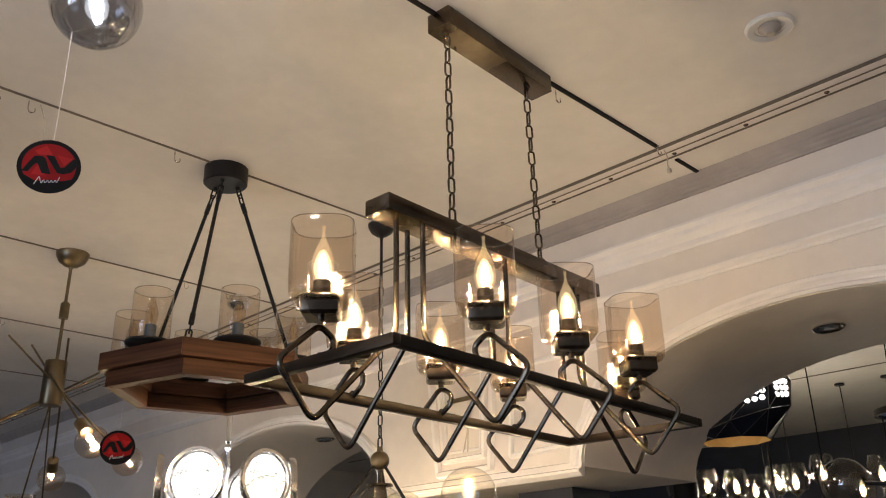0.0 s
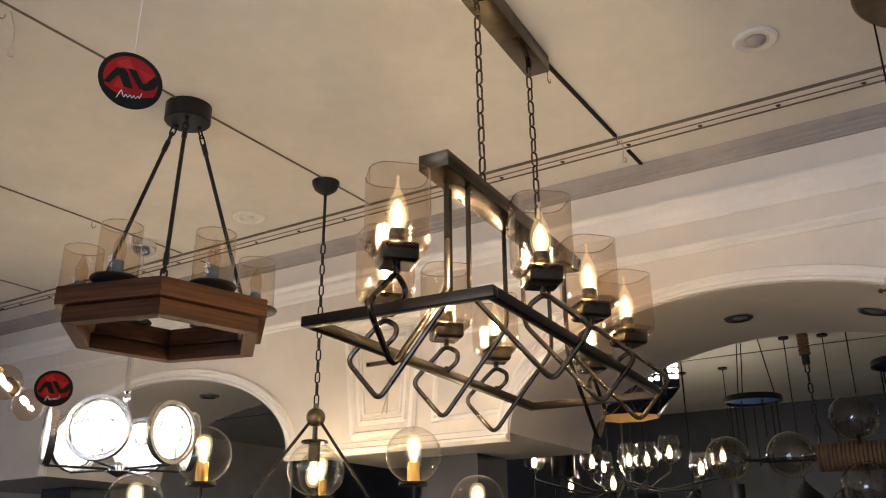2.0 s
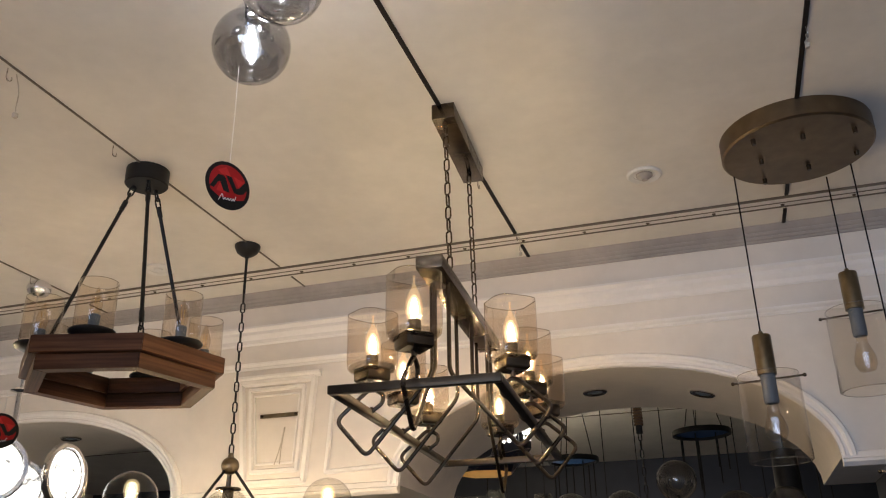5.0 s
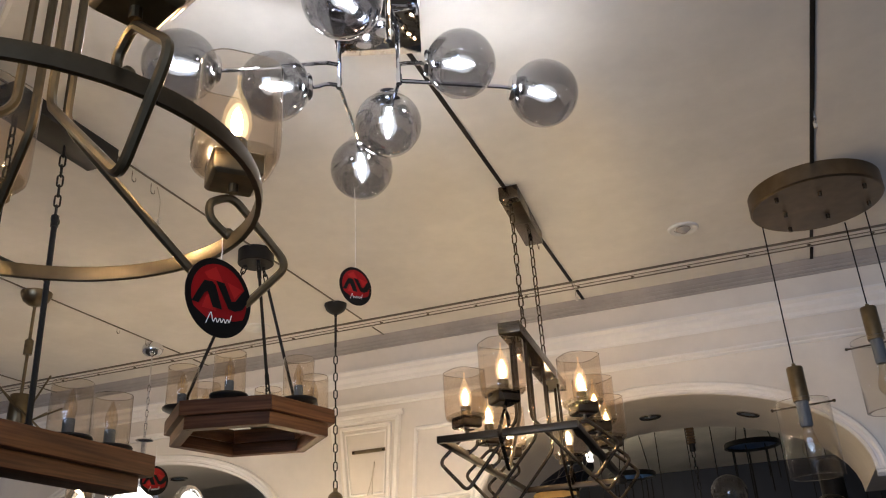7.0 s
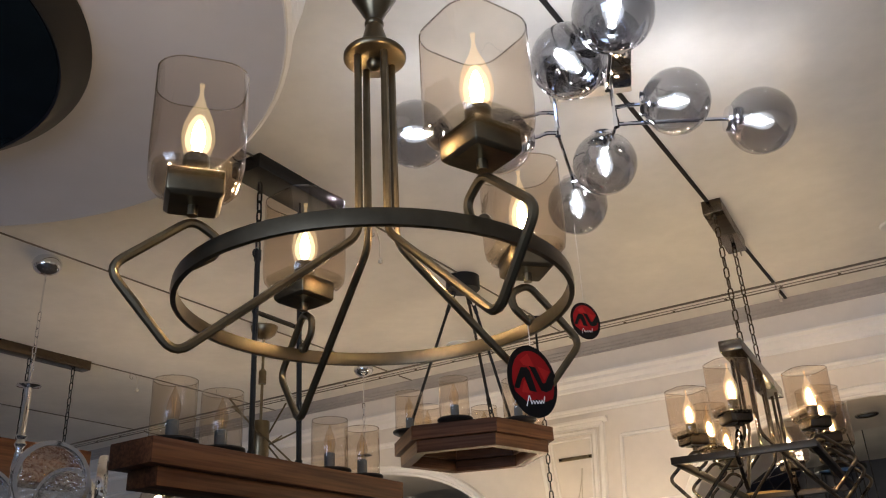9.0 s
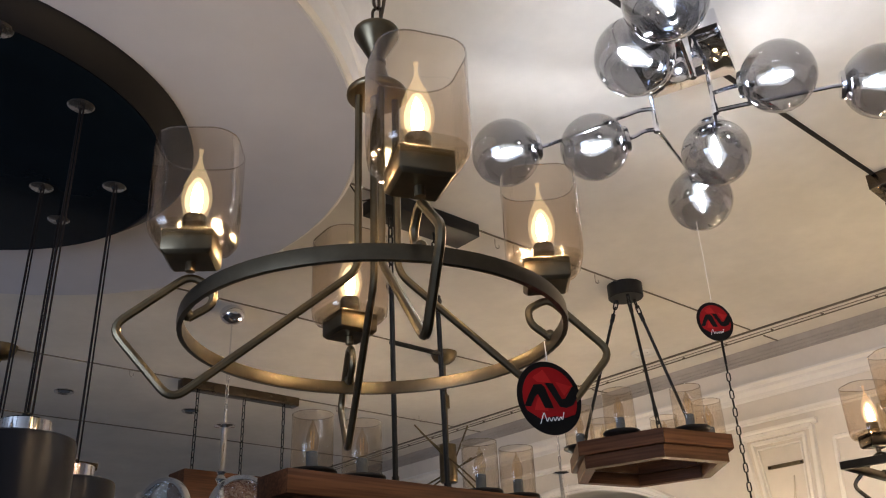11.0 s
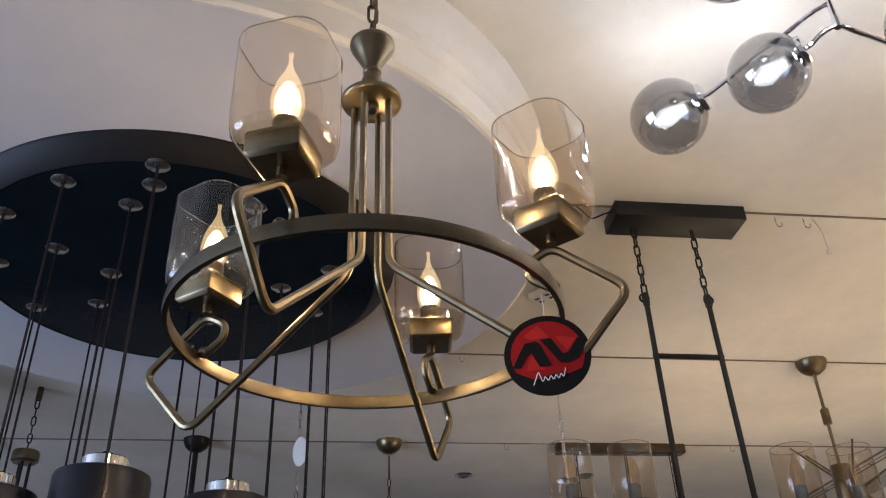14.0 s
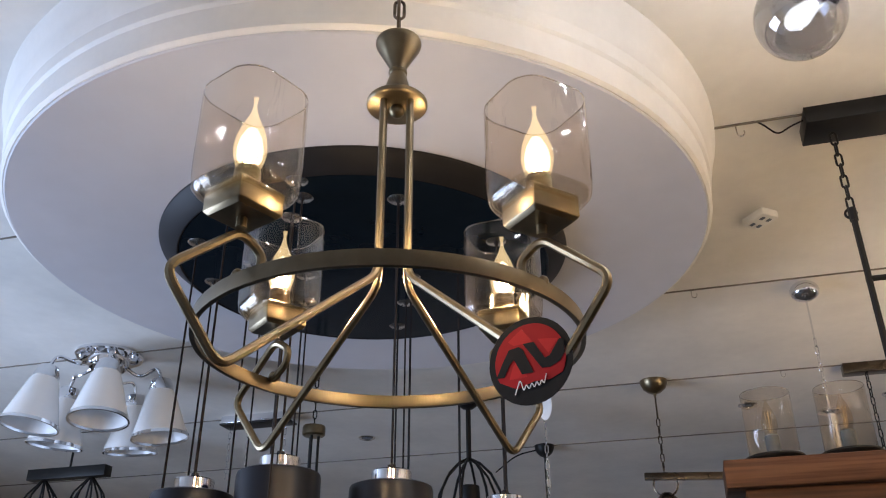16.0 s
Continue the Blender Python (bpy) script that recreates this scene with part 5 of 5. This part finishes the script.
# ---- lamps farther back in the showroom ----
def far_lamps():
    t = thing("bar_pendant", at(-4.0, 0.655, CEIL), "dark wooden ceiling bar with lamps hung on chains", "pendant lamp")
    bm = bmesh.new()
    add_box(bm, (0, 0, -0.022), (0.06, 0.62, 0.044), 0.003)
    part("canopy", bm, BRONZE, t)
    for y in (-0.22, 0.02, 0.24):
        chain(t, (0, y, -0.42), (0, y, -0.044), LINKBLACK, 0.040, 0.0026)
    bm = bmesh.new()
    add_box(bm, (0, 0.02, -0.50), (0.16, 0.62, 0.16), 0.004)
    part("wooden_box", bm, WALNUT[1], t)

    t = thing("chain_pendant", at(-3.985, -0.435, CEIL), "brass domed chain pendant over a wooden bar lamp", "pendant lamp")
    dome_canopy(t, BRASS, 0.060, 0.06)
    rod(t, (0, 0, -0.06), (0, 0, -0.17), 0.004, BRONZE)
    chain(t, (0, 0, -0.40), (0, 0, -0.17), LINK, 0.044, 0.0028)
    bm = bmesh.new()
    add_tube(bm, [(0, 0.05 * math.cos(a), -0.455 + 0.05 * math.sin(a)) for a in [2 * math.pi * k / 16 for k in range(16)]], 0.004, 6, True)
    part("ring", bm, BRONZE, t)
    bm = bmesh.new()
    add_box(bm, (0.02, 0.20, -0.425), (0.03, 0.52, 0.03), 0.003, pose(0, 0, 0, -3))
    part("wooden_bar", bm, BRONZE, t)
    bm = bmesh.new()
    add_lathe(bm, [(0, -0.49), (0.02, -0.49), (0.06, -0.53), (0.10, -0.60), (0.095, -0.60), (0.0, -0.52)], 24)
    part("shade", bm, BRONZE, t)

    t = thing("cage_pendant", at(-3.985, -1.285, CEIL), "black domed pendant with a curved wire cage", "pendant lamp")
    dome_canopy(t, BLACK, 0.058, 0.06)
    rod(t, (0, 0, -0.06), (0, 0, -0.30), 0.012, BLACK)
    for k in range(8):
        a = radians(45 * k)
        bm = bmesh.new()
        add_tube(bm, [(r * math.cos(a), r * math.sin(a), z) for r, z in ((0.01, -0.29), (0.05, -0.31), (0.10, -0.36), (0.14, -0.44), (0.16, -0.54), (0.16, -0.66))], 0.006, 6)
        part("cage_wire", bm, BLACK, t)
    bm = bmesh.new()
    add_lathe(bm, [(0, -0.40), (0.045, -0.41), (0.05, -0.52), (0.045, -0.53), (0, -0.53)], 20)
    part("socket", bm, BLACK, t)

    t = thing("small_pendant", at(-4.95, -1.09, CEIL), "small black domed pendant with a looped lead", "pendant lamp")
    dome_canopy(t, BLACK, 0.055, 0.065)
    rod(t, (0, 0, -0.06), (0, 0, -0.62), 0.005, BLACK, "cord")
    bm = bmesh.new()
    add_tube(bm, fillet([(0, -0.03, -0.02), (0, -0.16, -0.04), (0, -0.28, -0.13)], 0.08, 5), 0.004, 6)
    part("lead", bm, CABLE, t)
    bm = bmesh.new()
    add_lathe(bm, [(0, -0.60), (0.03, -0.61), (0.09, -0.72), (0.086, -0.72), (0, -0.63)], 20)
    part("shade", bm, BLACK, t)

    t = thing("lantern_pendant", at(-3.42, -1.80, CEIL), "dark chain pendant with a brass collar", "pendant lamp")
    rod(t, (0, 0, 0.0), (0, 0, -0.05), 0.012, BRONZE)
    chain(t, (0, 0, -0.25), (0, 0, -0.05), LINKBLACK, 0.042, 0.0028)
    bm = bmesh.new()
    add_lathe(bm, [(0, -0.25), (0.044, -0.25), (0.047, -0.256), (0.047, -0.286), (0.04, -0.292), (0, -0.292)], 24)
    part("collar", bm, BRASS, t)
    for k in range(3):
        a = radians(120 * k)
        rod(t, (0.02 * math.cos(a), 0.02 * math.sin(a), -0.29), (0.02 * math.cos(a), 0.02 * math.sin(a), -0.75), 0.006, BLACK)

    t = thing("crystal_string", at(-3.254, -0.816, CEIL), "chrome crystal string with a white oval card", "pendant lamp")
    rod(t, (0, 0, 0), (0, 0, -0.03), 0.02, CHROME, "canopy")
    chain(t, (0, 0, -0.62), (0, 0, -0.03), LINKCHROME, 0.034, 0.002)
    bm = bmesh.new()
    add_lathe(bm, [(0, -0.0008), (0.030, -0.0008), (0.030, 0.0008), (0, 0.0008)], 28, at(0.01, 0.006, -0.30, 90, 0, 60) @ Matrix.Diagonal((1, 1.8, 1, 1)))
    part("oval_card", bm, WHITE, t)

    t = thing("plate_pendant", at(-3.99, -2.36, CEIL), "long mirrored ceiling plate with crystal strings", "pendant lamp")
    bm = bmesh.new()
    add_box(bm, (0, 0, -0.018), (0.10, 0.36, 0.036), 0.002)
    part("canopy", bm, CHROME, t)
    bm = bmesh.new()
    add_box(bm, (0, 0, -0.040), (0.11, 0.37, 0.008), 0.002)
    part("lower_edge", bm, BLACK, t)
    for y in (-0.15, -0.05, 0.15):
        chain(t, (0, y, -0.30), (0, y, -0.044), LINKCHROME, 0.034, 0.002)

    t = thing("twin_cage_pendant", at(-3.95, -3.38, CEIL), "black ceiling bar with two wire cage pendants", "pendant lamp")
    rod(t, (0, 0.0, 0), (0, 0.0, -0.20), 0.006, BLACK)
    bm = bmesh.new()
    add_box(bm, (0, 0, -0.225), (0.06, 0.46, 0.055), 0.003)
    part("bar", bm, BLACK, t)
    for y in (-0.14, 0.14):
        for k in range(8):
            a = radians(45 * k)
            bm = bmesh.new()
            add_tube(bm, [(r * math.cos(a), y + r * math.sin(a), z) for r, z in ((0.005, -0.25), (0.03, -0.28), (0.07, -0.33), (0.10, -0.42), (0.11, -0.55))], 0.005, 6)
            part("cage_wire", bm, BLACK, t)


def white_shade_lamp():
    t = thing("white_shade_lamp", at(-3.03, -2.55, CEIL), "chrome ceiling lamp with five white glass cone shades", "ceiling lamp")
    bm = bmesh.new()
    add_lathe(bm, [(0, -0.060), (0.070, -0.060), (0.078, -0.052), (0.082, -0.020), (0.128, -0.016), (0.134, -0.010), (0.134, 0.0), (0, 0)], 36)
    part("base", bm, CHROME, t)
    shade, rim, neck = bmesh.new(), bmesh.new(), bmesh.new()
    add_lathe(shade, [(0.030, 0.0), (0.040, -0.02), (0.075, -0.145), (0.073, -0.145), (0.038, -0.022), (0.030, -0.004)], 32, None, True)
    add_lathe(rim, [(0.073, -0.143), (0.077, -0.143), (0.078, -0.152), (0.073, -0.152)], 32, None, True)
    add_lathe(neck, [(0, 0.030), (0.026, 0.028), (0.034, 0.004), (0.034, -0.010), (0, -0.010)], 20)
    shade, rim, neck = mesh_of("shade", shade, OPAL), mesh_of("shade_rim", rim, CHROME), mesh_of("neck", neck, CHROME)
    for k in range(5):
        a = radians(38 + 72 * k)
        p = Vector((0.225 * math.cos(a), 0.225 * math.sin(a), -0.140))
        m = Matrix.Translation(p) @ pose(0, 0, 0, 0, 0, math.degrees(a)) @ pose(0, 0, 0, 0, -7) @ Matrix.Diagonal((1.42, 1.42, 1.34, 1))
        bm = bmesh.new()
        add_tube(bm, fillet([(0.05 * math.cos(a), 0.05 * math.sin(a), -0.035), (0.13 * math.cos(a + 0.35), 0.13 * math.sin(a + 0.35), -0.085), (0.20 * math.cos(a), 0.20 * math.sin(a), -0.045), p + Vector((0, 0, 0.028))], 0.05, 5), 0.007, 8)
        part("arm", bm, CHROME, t)
        s = part("shade", shade, None, t, "white opal glass cone", m)
        part("shade_rim", rim, None, s)
        part("neck", neck, None, t, m=m)


# ---- the room beyond the arches ----
def facet_pendant():
    """A lopsided gem of dark metal: a round mouth, a slanting belt and an apex set to one side."""
    t = thing("faceted_pendant", at(-1.538, 3.072, CEIL, 0, 0, 36), "black faceted metal pendant with silver seams and a gold lining", "pendant lamp")
    z0 = 2.118 - CEIL
    n = 8

    def ring(r, dx, z, slope, turn):
        return [Vector((dx + r * math.cos(a), r * math.sin(a), z0 + z + slope * r * math.cos(a))) for a in [2 * math.pi * (k + turn) / n for k in range(n)]]

    rows = [ring(0.128, 0, 0, 0, 0), ring(0.185, 0.030, 0.068, 0.26, 0.5), ring(0.105, 0.125, 0.205, 0.1, 0), ring(0.022, 0.175, 0.285, 0, 0.5)]
    bm = bmesh.new()
    vs = [[bm.verts.new(p) for p in row] for row in rows]
    seams = []
    for i in range(3):
        a, b = vs[i], vs[i + 1]
        for k in range(n):
            k2 = (k + 1) % n
            if i % 2 == 0:
                bm.faces.new((a[k], a[k2], b[k]))
                bm.faces.new((a[k2], b[k2], b[k]))
                seams += [(rows[i][k], rows[i + 1][k]), (rows[i][k2], rows[i + 1][k])]
            else:
                bm.faces.new((a[k], b[k2], b[k]))
                bm.faces.new((a[k], a[k2], b[k2]))
                seams += [(rows[i][k], rows[i + 1][k]), (rows[i][k], rows[i + 1][k2])]
            if i:
                seams.append((rows[i][k], rows[i][k2]))
    bm.faces.new(vs[3])
    part("outer_shade", bm, SHAFT, t, smooth=0)
    bm = bmesh.new()
    ins = [[bm.verts.new(Vector((p.x * 0.985, p.y * 0.985, p.z - 0.001 * i))) for p in row] for i, row in enumerate(rows[:2])]
    top = bm.verts.new((0.03, 0, z0 + 0.10))
    for k in range(n):
        k2 = (k + 1) % n
        bm.faces.new((ins[0][k], ins[0][k2], ins[1][k]))
        bm.faces.new((ins[0][k2], ins[1][k2], ins[1][k]))
        bm.faces.new((ins[1][k], ins[1][k2], top))
    part("lining", bm, plain("gold_paint", (0.62, 0.44, 0.20), 0.6, 0.2, 0.2, 30), t, "gold inner lining", smooth=0)
    bm = bmesh.new()
    for u, v in seams:
        add_tube(bm, [u, v], 0.0015, 4)
    part("seams", bm, NICKEL, t)
    bm = bmesh.new()
    add_lathe(bm, [(0, 0.0), (0.02, 0.004), (0.026, 0.03), (0.015, 0.06), (0, 0.064)], 12, at(0, 0, z0 + 0.03))
    part("bulb", bm, glow("pendant_bulb_glow", (1.0, 0.82, 0.55), 9.0), t, "lit bulb")
    # these crystals glow themselves, in place of bulb light sparkling through them
    for k in (5, 6):
        a, b, c, d = rows[1][k], rows[1][(k + 1) % n], rows[2][(k + 1) % n], rows[2][k]
        bm = bmesh.new()
        for j in range(9):
            u, v = 0.36 + 0.22 * (j % 3), 0.42 + 0.22 * (j // 3)
            p = (a * (1 - u) + b * u) * (1 - v) + (d * (1 - u) + c * u) * v
            add_ball(bm, p + (p - Vector((0.08, 0, z0 + 0.1))).normalized() * 0.004, 0.0115, 4, 4)
        part("crystal_panel", bm, GLOWDISC, t, "crystal panel with its sparkle put in as glow", smooth=0)
    rod(t, (0.175, 0, z0 + 0.28), (0.175, 0, 0), 0.004, BLACK, "cord")


def goblet_chandelier():
    t = thing("goblet_chandelier", at(-2.2, 4.75, CEIL), "dark chandelier with lit clear glass goblets", "chandelier")
    rod(t, (0, 0, 0), (0, 0, 2.02 - CEIL), 0.008, BLACK)
    glass = bmesh.new()
    add_lathe(glass, [(0.02, -0.055), (0.048, -0.045), (0.062, -0.010), (0.060, 0.030), (0.046, 0.075), (0.044, 0.075), (0.058, 0.030), (0.060, -0.010), (0.046, -0.042), (0.02, -0.051)], 20, None, True)
    glass = mesh_of("goblet", glass, CLEAR)
    cup = bmesh.new()
    add_lathe(cup, [(0, -0.075), (0.012, -0.075), (0.030, -0.058), (0.030, -0.050), (0, -0.050)], 16)
    cup = mesh_of("cup", cup, BRONZE)
    core = bmesh.new()
    add_lathe(core, [(0, -0.040), (0.008, -0.036), (0.012, -0.014), (0.008, 0.006), (0, 0.014)], 10)
    core = mesh_of("filament", core, glow("goblet_bulb_glow", (1.0, 0.90, 0.78), 260.0))
    halo = bmesh.new()
    add_lathe(halo, [(0, -0.047), (0.013, -0.043), (0.020, -0.012), (0.013, 0.018), (0.004, 0.034), (0, 0.036)], 14)
    halo = mesh_of("bulb", halo, HALOGLASS)
    for x, y, z in ((-2.793, 4.75, 2.187), (-2.568, 4.70, 2.173), (-2.339, 4.60, 2.141), (-2.166, 4.75, 2.156), (-1.932, 4.8, 2.190), (-2.004, 4.6, 2.135), (-2.158, 4.45, 2.00), (-2.66, 5.0, 2.05), (-1.80, 4.95, 2.10),
                    (-2.45, 5.05, 2.16), (-1.60, 4.70, 2.14)):
        p = Vector((x + 2.2, y - 4.75, z - CEIL))
        part("goblet", glass, None, t, "clear glass goblet", Matrix.Translation(p) @ Matrix.Diagonal((1.15, 1.15, 1.15, 1)))
        part("cup", cup, None, t, m=Matrix.Translation(p))
        b = part("bulb", halo, None, t, "lit bulb", Matrix.Translation(p))
        part("filament", core, None, b)
        bm = bmesh.new()
        add_tube(bm, fillet([p + Vector((0, 0, -0.07)), p + Vector((0, 0, -0.12)), (p.x * 0.4, p.y * 0.4, 1.96 - CEIL), (0, 0, 2.03 - CEIL)], 0.06, 4), 0.007, 6)
        part("arm", bm, BLACK, t)


def rope_lamp():
    t = thing("rope_beam_lamp", at(-0.74, 3.05, CEIL), "rope wound beam lamp with unlit smoked glass globes", "chandelier")
    bm = bmesh.new()
    add_tube(bm, [(-0.30, 0, 1.915 - CEIL), (0.40, 0, 1.905 - CEIL)], 0.010, 10)
    add_tube(bm, [(-0.10, 0, 1.911 - CEIL), (0.38, 0, 1.905 - CEIL)], 0.036, 12)
    part("beam", bm, BLACK, t)
    bm = bmesh.new()
    for k in range(34):
        x = -0.095 + 0.0139 * k
        add_tube(bm, [(x, 0.042 * math.cos(a), 1.911 - CEIL - 0.0125 * (x + 0.10) + 0.042 * math.sin(a)) for a in [2 * math.pi * j / 12 for j in range(12)]], 0.0085, 5, True)
    part("rope_winding", bm, ROPE, t)
    for gx, gy, gz in ((-1.150, 3.02, 1.925), (-0.925, 3.00, 1.922), (-0.700, 2.98, 2.030), (-0.475, 2.98, 1.896), (-0.285, 2.97, 1.902), (-0.690, 2.96, 1.800)):
        p = Vector((gx + 0.74, gy - 3.05, gz - CEIL))
        part("globe", DARKGLOBE, None, t, "smoked glass globe", Matrix.Translation(p) @ pose(0, 0, 0, 90))
        bm = bmesh.new()
        add_ball(bm, p, 0.017, 10, 8)
        part("bulb", bm, DEADBULB.materials[0], t)
        hub = Vector((max(-0.27, min(0.36, p.x)), 0, 1.912 - CEIL))
        rod(t, hub, p + (hub - p).normalized() * 0.06, 0.007, BLACK, "arm")
    chain(t, (-0.09, 0, 1.955 - CEIL), (-0.095, 0, 2.25 - CEIL), LINKBLACK, 0.042, 0.003)
    bm = bmesh.new()
    add_tube(bm, [(-0.095, 0, 2.245 - CEIL), (-0.095, 0, 2.39 - CEIL)], 0.014, 10)
    part("turnbuckle", bm, BLACK, t)
    bm = bmesh.new()
    for k in range(8):
        add_tube(bm, [(-0.095 + 0.016 * math.cos(a), 0.016 * math.sin(a), 2.285 - CEIL + 0.013 * k) for a in [2 * math.pi * j / 10 for j in range(10)]], 0.006, 5, True)
    part("rope_collar", bm, ROPE, t)
    rod(t, (-0.095, 0, 2.38 - CEIL), (-0.095, 0, 0), 0.003, BLACK, "cord")


def blue_plate_lamps():
    for x, y, z, r in ((-1.37, 4.55, 2.395, 0.150), (-0.60, 4.55, 2.505, 0.165)):
        t = thing("blue_plate_pendant", at(x, y, CEIL), "dark pendant ring with a blue upper plate and hanging rods", "pendant lamp", "blue plate pendants")
        bm = bmesh.new()
        add_lathe(bm, [(r - 0.012, z + 0.016), (r, z + 0.016), (r + 0.004, z + 0.01), (r + 0.004, z - 0.014), (r, z - 0.016), (r - 0.012, z - 0.014)], 40, at(0, 0, -CEIL), True)
        part("rim", bm, BLACK, t)
        bm = bmesh.new()
        add_lathe(bm, [(0, z + 0.008), (r - 0.013, z + 0.008), (r - 0.013, z), (0, z)], 40, at(0, 0, -CEIL))
        part("plate", bm, BLUE, t)
        bm = bmesh.new()
        add_box(bm, (0, 0, -0.012), (0.20, 0.07, 0.024), 0.002)
        part("canopy", bm, BLACK, t)
        for k in range(3):
            a = radians(120 * k + 20)
            rod(t, (r * 0.8 * math.cos(a), r * 0.8 * math.sin(a), z + 0.02 - CEIL), (0.06 * math.cos(a), 0.03 * math.sin(a), -0.02), 0.003, BLACK, "suspension")
        for k in range(7):
            a = radians(51 * k)
            rod(t, (r * 0.8 * math.cos(a), r * 0.8 * math.sin(a), z - 0.02 - CEIL), (r * 0.8 * math.cos(a), r * 0.8 * math.sin(a), z - 0.22 - 0.06 * (k % 3) - CEIL), 0.004, BLACK)
    for x, y in ((-2.05, 3.55), (-0.25, 3.3)):
        t = thing("slim_pendant", at(x, y, CEIL), "slim black cord pendant with a dark cylinder", "pendant lamp", "slim pendants")
        rod(t, (0, 0, 0), (0, 0, -0.62), 0.004, BLACK, "cord")
        bm = bmesh.new()
        add_lathe(bm, [(0, -0.62), (0.04, -0.622), (0.055, -0.64), (0.055, -0.85), (0, -0.85)], 20)
        part("shade", bm, BLACK, t)
    # rows of dark unlit pendants deeper in the next room
    random.seed(21)
    bowl, drum, cage = bmesh.new(), bmesh.new(), bmesh.new()
    add_lathe(bowl, [(0.012, 0.05), (0.03, 0.03), (0.085, -0.02), (0.10, -0.06), (0.096, -0.06), (0.08, -0.02), (0.012, 0.03)], 20, None, True)
    add_lathe(drum, [(0, 0.06), (0.05, 0.06), (0.052, 0.055), (0.052, -0.10), (0, -0.10)], 18)
    for k in range(6):
        a = radians(60 * k)
        add_tube(cage, [(r * math.cos(a), r * math.sin(a), z) for r, z in ((0.01, 0.06), (0.06, 0.03), (0.09, -0.04), (0.06, -0.11), (0.015, -0.14))], 0.005, 5)
    kinds = [mesh_of("shade", bowl, BLACK), mesh_of("shade", drum, SHAFT), mesh_of("cage", cage, BRONZE)]
    for k in range(24):
        x, y = -3.9 + 0.19 * k + random.uniform(-0.06, 0.06), random.choice((3.7, 4.2, 4.9, 5.3)) + random.uniform(-0.1, 0.1)
        if abs(x + 2.2) < 0.75 and y > 4.0:
            y = 5.55
        z = 1.60 + (y - 2.3) * 0.115 + random.uniform(-0.08, 0.10)
        j = random.randrange(3)
        t = thing("dark_pendant", at(x, y, z), ("black metal bowl pendant, unlit, on a thin cord", "black cylinder pendant, unlit, on a thin cord", "bronze wire cage pendant, unlit, on a thin cord")[j],
                  "pendant lamp", "dark pendants in the next room")
        part("cage" if j == 2 else "shade", kinds[j], None, t)
        rod(t, (0, 0, 0.045), (0, 0, CEIL - z), 0.003, BLACK, "cord")
        bm = bmesh.new()
        add_lathe(bm, [(0, -0.012), (0.03, -0.012), (0.03, 0), (0, 0)], 14, at(0, 0, CEIL - z))
        part("canopy", bm, BLACK, t)
    t = thing("ceiling_track", at(0, 0, 0), "thin dark lamp track in the next room", "track", "ceiling tracks", "structure")
    bm = bmesh.new()
    add_box(bm, (-2.0, 4.0, CEIL - 0.001), (9.0, 0.006, 0.008))
    add_box(bm, (-2.0, 5.2, CEIL - 0.001), (9.0, 0.006, 0.008))
    part("track", bm, TRACKGREY, t)


plate_pendants()
arm_globe_lamp()
crystal_lamp(-3.044, 1.828, True, 4)
crystal_lamp(-3.082, 0.117, False, -10)
sputnik_lamp()
fittings()
far_lamps()
white_shade_lamp()
facet_pendant()
goblet_chandelier()
rope_lamp()
blue_plate_lamps()
